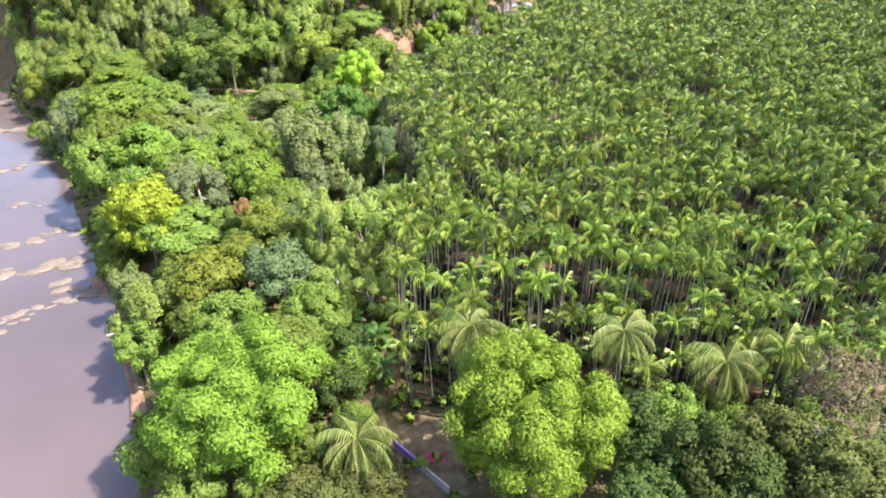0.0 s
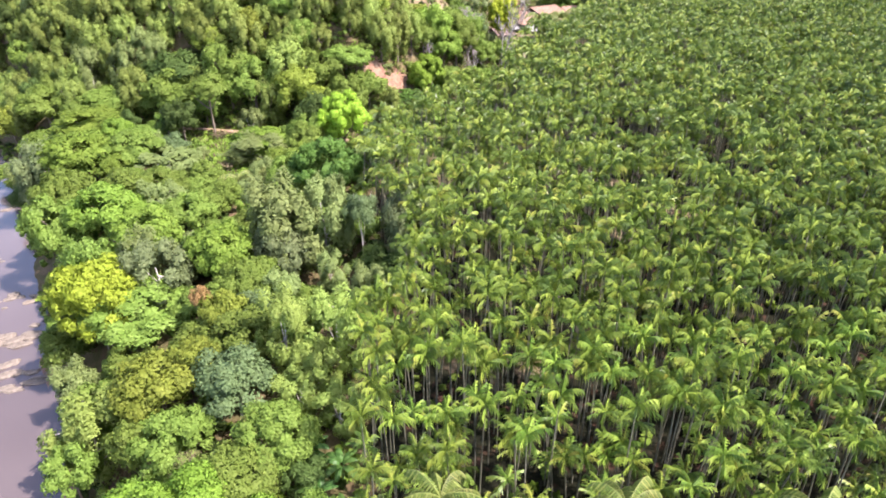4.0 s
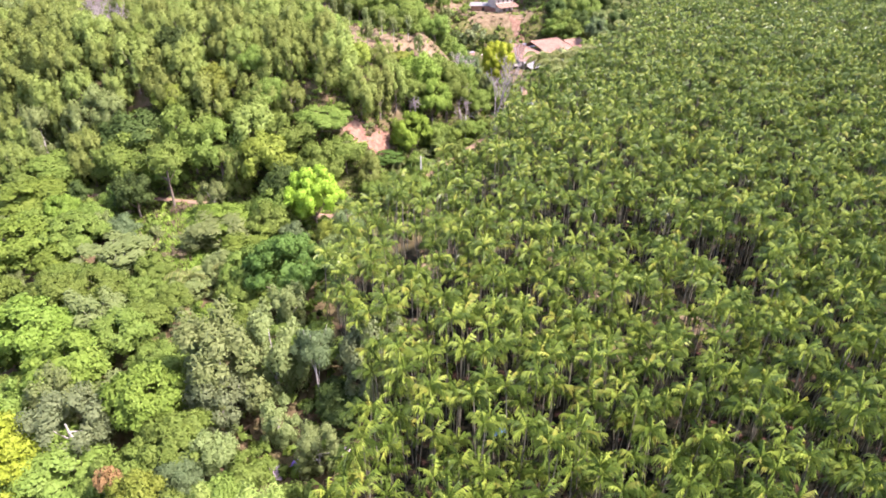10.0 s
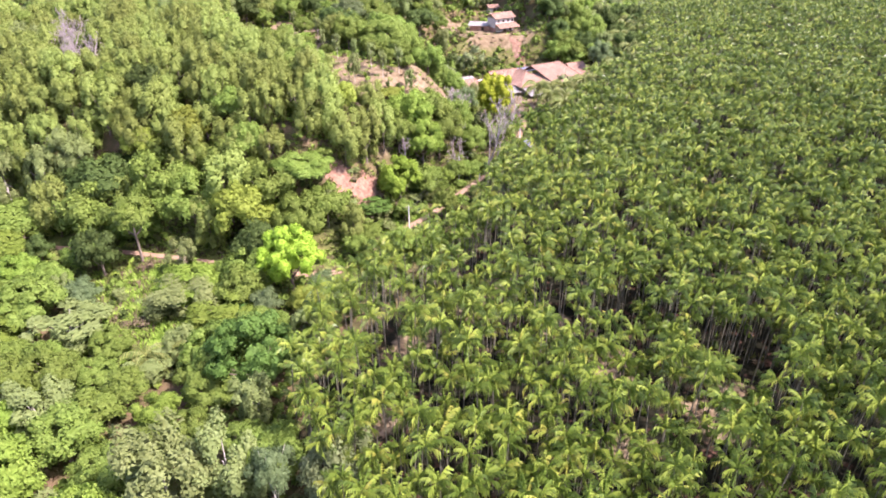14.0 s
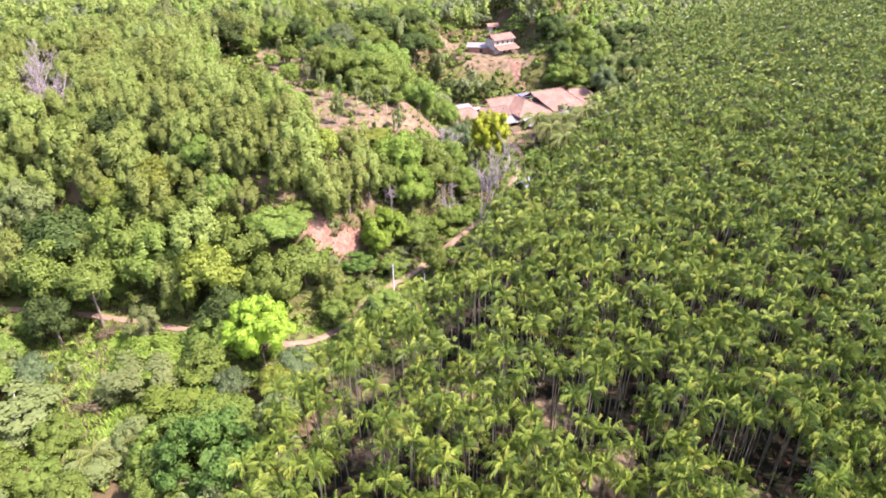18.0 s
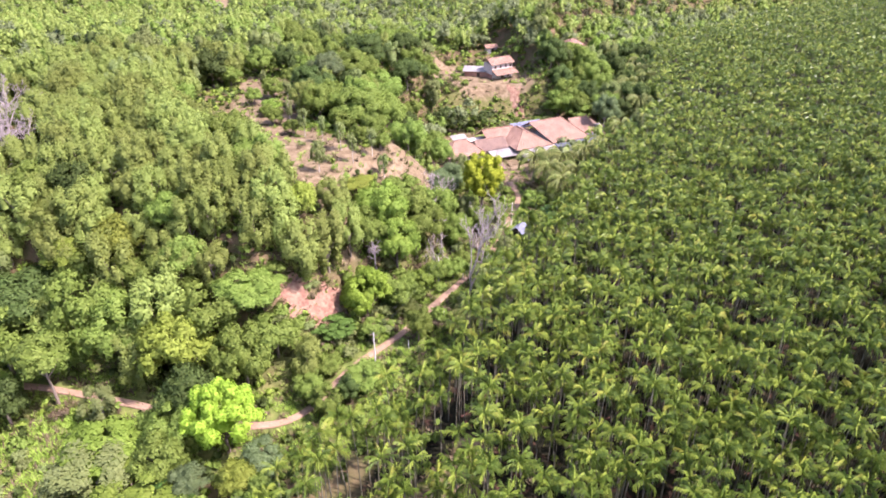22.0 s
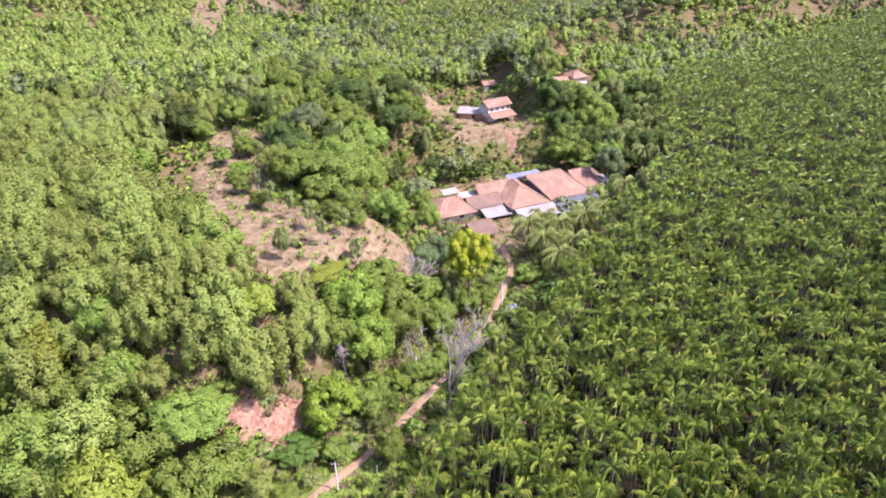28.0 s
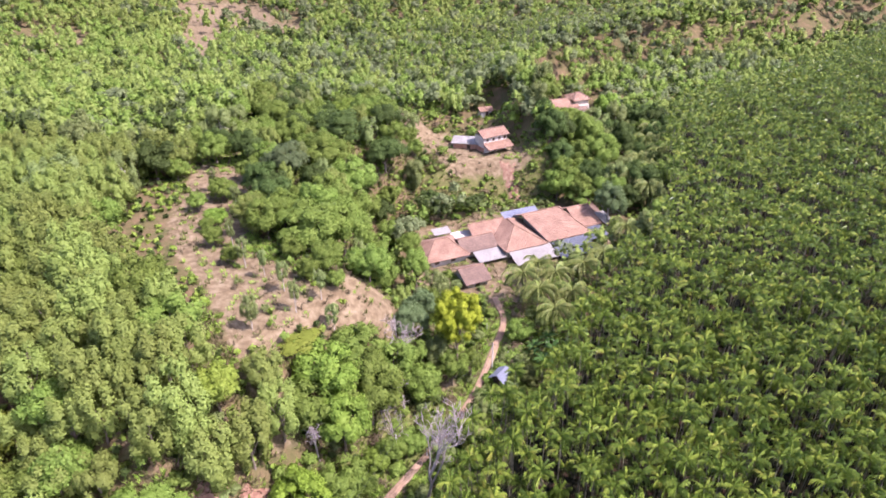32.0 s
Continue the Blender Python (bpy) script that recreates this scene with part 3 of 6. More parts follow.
# kind: (crown shape, leaf material, crown radius, crown height, clear trunk, leaves, leaf size, slimness, bark)
SPECIES = {
    "mango_tree": ("mango", "mango", 6.6, 9.5, 0.5, 56000, 0.20, 0.75, BARK),
    "fresh_mango_tree": ("mango", "fresh", 6.6, 9.5, 0.5, 56000, 0.20, 0.75, BARK),
    "canopy_tree": ("dome", "mid", 5.2, 7.5, 1.2, 9500, 0.36, 0.8, BARK),
    "lime_green_tree": ("dome", "lime", 4.5, 7.5, 1.5, 8000, 0.36, 0.8, BARK),
    "yellow_green_tree": ("round", "yellow", 4.2, 7.0, 2.5, 6000, 0.36, 0.8, BARK),
    "round_tree": ("round", "mid", 4.2, 7.0, 1.6, 5600, 0.36, 0.8, BARK),
    "dark_tree": ("round", "dark", 4.2, 7.5, 1.5, 5200, 0.36, 0.8, BARK),
    "grey_green_tree": ("round", "grey", 4.2, 7.0, 1.5, 6800, 0.33, 0.7, PALE_BARK),
    "feathery_tree": ("tall", "feather", 3.8, 9.0, 1.2, 6200, 0.35, 0.65, PALE_BARK),
    "acacia_tree": ("tall", "acacia", 3.5, 8.0, 1.6, 4800, 0.34, 0.7, BARK),
    "golden_tree": ("mango", "golden", 4.4, 7.5, 1.8, 14000, 0.29, 0.75, BARK),
    "bright_lime_tree": ("mango", "bright", 4.4, 7.0, 1.5, 14000, 0.29, 0.75, BARK),
    "emerald_tree": ("mango", "emerald", 4.6, 7.5, 1.4, 12000, 0.30, 0.75, BARK),
    "olive_tree": ("round", "olive", 4.2, 6.5, 1.2, 5200, 0.35, 0.75, BARK),
    "dry_tree": ("loose", "dry", 3.0, 6.0, 1.0, 5200, 0.17, 0.4, BARK),
    "bright_yellow_tree": ("dome", "sulphur", 4.6, 7.0, 2.0, 9000, 0.34, 0.8, BARK),
    "bright_green_tree": ("dome", "fresh", 4.4, 7.2, 1.2, 9000, 0.34, 0.8, BARK),
    "grey_feathery_tree": ("tall", "silver", 3.8, 8.0, 1.2, 6400, 0.30, 0.6, PALE_BARK),
    "pale_feathery_tree": ("tall", "pale", 3.6, 8.0, 1.2, 6400, 0.30, 0.65, PALE_BARK),
    "russet_tree": ("loose", "russet", 2.6, 5.0, 1.5, 2200, 0.34, 0.6, BARK),
    "dry_shrub": ("loose", "dry", 1.4, 1.9, 0.1, 330, 0.31, 0.5, BARK),
    "olive_shrub": ("loose", "feather", 1.6, 2.0, 0.1, 480, 0.34, 0.7, BARK),
    "shrub": ("round", "mid", 1.5, 2.2, 0.1, 320, 0.39, 0.8, BARK),
}
TREE_LABEL = {
    "mango_tree": ("large mango tree with a dense bright green domed crown", "tree"),
    "fresh_mango_tree": ("large mango tree in fresh lime-green leaf, densely lobed", "tree"),
    "canopy_tree": ("broad mid-green tree with a dense domed crown", "tree"),
    "golden_tree": ("bright yellow-green tree with a rounded crown beside the track", "tree"),
    "bright_lime_tree": ("brilliant lime-green tree with fresh leaves beside the track", "tree"),
    "emerald_tree": ("deep green rounded tree at the edge of the palm grove", "tree"),
    "olive_tree": ("olive-brown broadleaf tree with a low dense crown", "tree"),
    "lime_green_tree": ("fresh lime-green tree with a rounded leafy crown", "tree"),
    "yellow_green_tree": ("yellow-green broadleaf tree standing among darker woods", "tree"),
    "round_tree": ("mid-green broadleaf tree with a rounded uneven crown", "tree"),
    "dark_tree": ("dark green broadleaf tree with a dense crown", "tree"),
    "grey_green_tree": ("grey-green tree with small leaves and a soft crown", "tree"),
    "feathery_tree": ("feathery olive-green tree with a tall loose crown", "tree"),
    "acacia_tree": ("slender olive-green acacia tree on the wooded hillside", "tree"),
    "dry_tree": ("dry brownish tree with thin withered foliage", "tree"),
    "bright_yellow_tree": ("sulphur-yellow tree in new leaf on the river bank", "tree"),
    "bright_green_tree": ("fresh green rounded tree beside the laterite cut", "tree"),
    "grey_feathery_tree": ("silvery grey-green tree with fine feathery foliage", "tree"),
    "pale_feathery_tree": ("pale yellowish-green feathery tree at the grove's edge", "tree"),
    "russet_tree": ("small tree with withered russet-brown leaves", "tree"),
    "dry_shrub": ("dry brown shrub on the open slope", "shrub"),
    "olive_shrub": ("loose olive-green shrub on the open slope", "shrub"),
    "shrub": ("low green shrub growing on the open ground", "shrub"),
}
PROTO = {}


def make_tree(kind, variant):
    shape, leaf, rad, ht, base, leaves, size, slim, bark = SPECIES[kind]
    rng = np.random.default_rng(sum(map(ord, kind)) * 7 + variant)
    (V, F, N), lob = crown_arrays(shape, rng, leaves, size, rad * rng.uniform(0.92, 1.08), ht, slim, 2 if kind in ("mango_tree", "golden_tree") else 1)
    wv, wf = wood_arrays(rng, ht, base, 0.045 * rad + 0.06, lob)
    return np_mesh("trunk", wv, wf, [bark], shade=True), np_mesh("crown", V + [0, 0, base], F, [LEAF[leaf]], shade=True, normals=N)


def place_tree(kind, x, y, scale=1.0, variant=None, label="", sink=0.0, tall=1.0, group=""):
    variant = random.randrange(4) if variant is None else variant
    m = Matrix.Translation((x, y, h(x, y) - sink)) @ Matrix.Rotation(random.uniform(0, 6.283), 4, "Z") @ Matrix.Diagonal((scale, scale, scale * tall, 1))
    key = (kind, variant)
    if key not in PROTO:
        root = new(kind)
        for me in make_tree(kind, variant):
            new(me.name.split(".")[0], me).parent = root
        root.matrix_basis = m
        PROTO[key] = root
        ob = root
    else:
        src = PROTO[key]
        ob = new(kind)
        for c in src.children:
            new(c.name.split(".")[0], c.data).parent = ob
        ob.matrix_basis = m
    lab, cat = TREE_LABEL[kind]
    return tagged(ob, label or lab, cat, group)


def frond(rng, length, arch, width, pairs, droop, slim=0.12):
    """One pinnate palm leaf that leaves the origin along +x: leaflets as folded blades along an arching rib."""
    t = (np.arange(pairs) + 0.6) / pairs
    ang = arch[0] + (arch[1] - arch[0]) * t
    dx, dz = np.cos(ang) * length / pairs, np.sin(ang) * length / pairs
    x, z = np.cumsum(dx), np.cumsum(dz)
    V, F = [], []
    for sgn in (1, -1):
        w = width * np.sin(np.pi * np.clip(0.12 + 0.86 * t, 0, 1)) ** 0.6 * rng.uniform(0.85, 1.15, pairs)
        tip = np.stack([x + 0.55 * w * np.cos(ang), sgn * w * 0.8, z - droop * w + 0.55 * w * np.sin(ang)], 1)
        b0 = np.stack([x, np.zeros(pairs), z], 1)
        b1 = np.stack([x + slim * length * np.cos(ang), np.zeros(pairs), z + slim * length * np.sin(ang)], 1)
        mid = 0.5 * (b1 + tip) + [0, 0, 0.12 * width]
        o = sum(len(v) for v in V)
        V.append(np.stack([b0, b1, mid, tip], 1).reshape(-1, 3))
        F.append(np.arange(4 * pairs).reshape(pairs, 4) + o)
    return np.concatenate(V), np.concatenate(F)


def plume(rng, length, arch, width, pairs, droop):
    """One areca leaf in a single piece: narrow leaflets that hang from both sides of an arching rib."""
    t = np.arange(pairs + 1) / pairs
    ang = arch[0] + (arch[1] - arch[0]) * t ** 1.3
    x = np.r_[0, np.cumsum(np.cos(ang[:-1]))] * length / pairs
    z = np.r_[0, np.cumsum(np.sin(ang[:-1]))] * length / pairs
    V, F = [np.stack([x, 0 * x, z], 1)], []
    i = np.arange(1, pairs)
    for k, sgn in enumerate((1, -1)):
        w = width * np.sin(np.pi * (0.14 + 0.76 * i / pairs)) ** 0.6 * rng.uniform(0.7, 1.25, pairs - 1)
        fwd = rng.uniform(0.3, 0.8, pairs - 1) * w
        V.append(np.stack([x[2:] + fwd * np.cos(ang[2:]), sgn * w * rng.uniform(0.35, 0.68, pairs - 1), z[2:] - droop * w * rng.uniform(0.6, 1.3, pairs - 1) + fwd * np.sin(ang[2:])], 1))
        F.append(np.stack([i, i + 1, pairs + 1 + k * (pairs - 1) + i - 1], 1))
    return np.concatenate(V), np.concatenate(F)


def spin(V, az, tilt=0.0):
    c, s = math.cos(az), math.sin(az)
    return V @ np.array([[c, s, 0], [-s, c, 0], [0, 0, 1]])


def areca_crown(rng, pairs=8, fronds=10):
    pieces = []
    for i in range(fronds):
        up = (i + 0.5) / fronds
        a0 = 1.5 - 1.2 * up + rng.uniform(-0.15, 0.15)
        v, f = plume(rng, rng.uniform(1.45, 2.1), (a0, a0 - rng.uniform(0.6, 1.8)), rng.uniform(0.5, 0.76), pairs, rng.uniform(0.7, 1.4))
        pieces.append((spin(v, i * 2.4 + rng.uniform(-0.4, 0.4)), f))
    return join(pieces)


def areca_trunk(rng, height, sides=6, rings=5):
    z = np.linspace(-0.4, height, rings)
    lean = rng.normal(size=2) * 0.35
    path = np.c_[np.outer((z / height) ** 2, lean), z]
    return tube(path, np.linspace(0.085, 0.05, rings), sides), path[-1]


# areca grove: the trees at its near end one by one, the rest as a mass
rng = np.random.default_rng(11)
SP = 2.08
cols, rows_ = np.meshgrid(np.arange(-12, 340, SP), np.arange(39, 480, SP * 0.9))
cols = cols + (np.arange(cols.shape[0]) % 2)[:, None] * SP / 2
ax_, ay_ = (cols + rng.uniform(-1.15, 1.15, cols.shape)).ravel(), (rows_ + rng.uniform(-1.15, 1.15, cols.shape)).ravel()
keep = inside(ax_, ay_, GROVE) & (rng.random(ax_.shape) > 0.03 + 0.34 * (waves(ax_, ay_, 4.5, 3.0) > 0.45))
for cx_, cy_ in ((30, 219), (36.6, 221), (41.8, 222), (35, 209), (53, 237), (32.5, 214.5), (39, 215), (57.5, 238), (25, 196), (28, 200), (29, 206), (27, 190), (33, 202), (47, 229), (33.2, 227)):
    keep &= np.hypot(ax_ - cx_, ay_ - cy_) > 3.0
for cx_, cy_, cr_ in GAPS:
    keep &= np.hypot(ax_ - cx_, ay_ - cy_) > 1.35 * cr_
keep &= ~inside(ax_, ay_, YARD)
keep &= (ax_ < 62 + 0.62 * (ay_ - 40)) & ~inside(ax_, ay_, [(38, 222), (49, 224), (60, 240), (60, 252), (40, 240)])
ax_, ay_ = ax_[keep], ay_[keep]
az_ = land(ax_, ay_)
order = np.argsort(ay_ - 0.25 * np.abs(ax_ - 20) * 0)
ax_, ay_, az_ = ax_[order], ay_[order], az_[order]
ARECA = []
for v in range(6):
    r2 = np.random.default_rng(100 + v)
    ht = (8.0, 10.5, 12.0, 12.7, 13.3, 14.0)[v]
    (tv, tf), top = areca_trunk(r2, ht)
    cv, cf = areca_crown(r2, 14, 13)
    sv, sf = tube([top + [0, 0, -0.95], top + [0, 0, -0.4], top + [0, 0, 0.1]], [0.085, 0.12, 0.05], 6)
    ARECA.append((np_mesh("trunk", tv, tf, [ARECA_BARK], shade=True), np_mesh("crownshaft", sv, sf, [SHAFT], shade=True), np_mesh("crown", cv + top, cf, [LEAF["areca"]])))
NEAR = 300
for i in range(min(NEAR, len(ax_))):
    root = new("areca_palm")
    for me in ARECA[i * 5 % 6]:
        new(me.name.split(".")[0], me).parent = root
    s = rng.uniform(0.86, 1.1) * (1.0 if ay_[i] > 48 + 9 * (i % 2) else rng.uniform(0.4, 0.8))
    root.matrix_basis = Matrix.Translation((ax_[i], ay_[i], az_[i])) @ Matrix.Rotation(rng.uniform(0, 6.28), 4, "Z") @ Matrix.Diagonal((1.0, 1.0, s, 1))
    tagged(root, "slender areca palm with a small tufted green crown", "palm tree", "areca palms of the grove")


def mass(variants, X, Y, Z, rng, lo, hi, wide=1.0, scale=None):
    """Many copies of a few shapes as one set of arrays."""
    pieces, normals = [], []
    pick = rng.integers(0, len(variants), len(X))
    for k, (V, F, *N) in enumerate(variants):
        j = np.where(pick == k)[0]
        if not len(j):
            continue
        a, s = rng.uniform(0, 6.283, len(j)), rng.uniform(lo, hi, len(j))
        w = wide * rng.uniform(0.9, 1.12, len(j))
        if scale is not None:
            s, w = s * scale[j], w * scale[j]
        c, sn = np.cos(a)[:, None], np.sin(a)[:, None]
        cw, sw = c * w[:, None], sn * w[:, None]
        P = np.stack([V[None, :, 0] * cw - V[None, :, 1] * sw + X[j][:, None], V[None, :, 0] * sw + V[None, :, 1] * cw + Y[j][:, None], V[None, :, 2] * s[:, None] + Z[j][:, None]], 2)
        pieces.append((P.reshape(-1, 3), (F[None] + (np.arange(len(j)) * len(V))[:, None, None]).reshape(-1, F.shape[1])))
        if N:
            n = N[0]
            normals.append(np.stack([n[None, :, 0] * c - n[None, :, 1] * sn, n[None, :, 0] * sn + n[None, :, 1] * c, np.repeat(n[None, :, 2], len(j), 0)], 2).reshape(-1, 3))
    V, F = join(pieces)
    return V, F, (np.concatenate(normals) if normals else None)


def areca_mass(name, X, Y, Z, pairs, fronds, sides, rings, seed):
    r3 = np.random.default_rng(seed)
    tr, cr = [], []
    for v in range(7):
        (tv, tf), top = areca_trunk(r3, (7.0, 9.4, 11.2, 12.2, 12.8, 13.4, 14.0)[v], sides, rings)
        cv, cf = areca_crown(r3, pairs, fronds)
        tr.append((tv, tf))
        cr.append((cv + top, cf))
    root = new(name)
    ra = np.random.default_rng(seed + 1)
    rb = np.random.default_rng(seed + 1)
    for nm, var, mat, r in (("trunks", tr, ARECA_BARK, ra), ("crowns", cr, LEAF["areca"], rb)):
        V, F, _ = mass(var, X, Y, Z, r, 0.86, 1.1)
        ob = new(nm, np_mesh(nm, V, F, [mat]))
        ob.parent = root
        tagged(ob, kind="stuff")
    return tagged(root, "dense plantation of slender areca palms with tufted green crowns", "palm grove", kind="stuff")


rest = np.arange(len(ax_)) >= NEAR
nearer = rest & (ay_ < 210)
farther = rest & (ay_ >= 210)
areca_mass("areca_grove", ax_[nearer], ay_[nearer], az_[nearer], 9, 13, 4, 3, 301)
areca_mass("areca_grove", ax_[farther], ay_[farther], az_[farther], 6, 9, 3, 2, 401)

GROVE_FAR = [(-30, 350), (10, 338), (36, 356), (70, 372), (110, 410), (60, 430), (0, 420), (-40, 385)]
q1, q2 = np.meshgrid(np.arange(-45, 115, 3.0), np.arange(335, 435, 3.0))
q1, q2 = (q1 + rng.uniform(-1, 1, q1.shape)).ravel(), (q2 + rng.uniform(-1, 1, q2.shape)).ravel()
kk = inside(q1, q2, GROVE_FAR) & (rng.random(q1.shape) < 0.3) & (np.hypot(q1 - 50, q2 - 345) > 14)
areca_mass("areca_grove", q1[kk], q2[kk], land(q1[kk], q2[kk]), 4, 8, 3, 2, 501)

# ---- single trees and woods ----
taken = []


def stand(kind, x, y, scale=1.0, tall=1.0, variant=None, label="", reach=None, sink=0.0):
    taken.append((x, y, reach if reach is not None else SPECIES[kind][2] * scale * 0.75))
    return place_tree(kind, x, y, scale, variant, label, sink, tall)


def crown_at(kind, x, y, top, radius, variant=None, label="", most=1.2):
    """A tree whose crown reaches the height top and has that radius."""
    s = radius / SPECIES[kind][2]
    full = (SPECIES[kind][3] * 1.05 + SPECIES[kind][4]) * s
    tall = (top - h(x, y)) / full
    ob = stand(kind, x, y, s, min(tall, most), variant, label)
    if tall > most:
        # a longer clear trunk lifts the crown instead of stretching it
        lift = (tall - most) * full / (s * most)
        base = SPECIES[kind][4] + 0.55 * SPECIES[kind][3]
        for c in ob.children:
            c.matrix_basis = Matrix.Translation((0, 0, lift)) if c.name.startswith("crown") else Matrix.Diagonal((1, 1, (base + lift) / base, 1))
    return ob


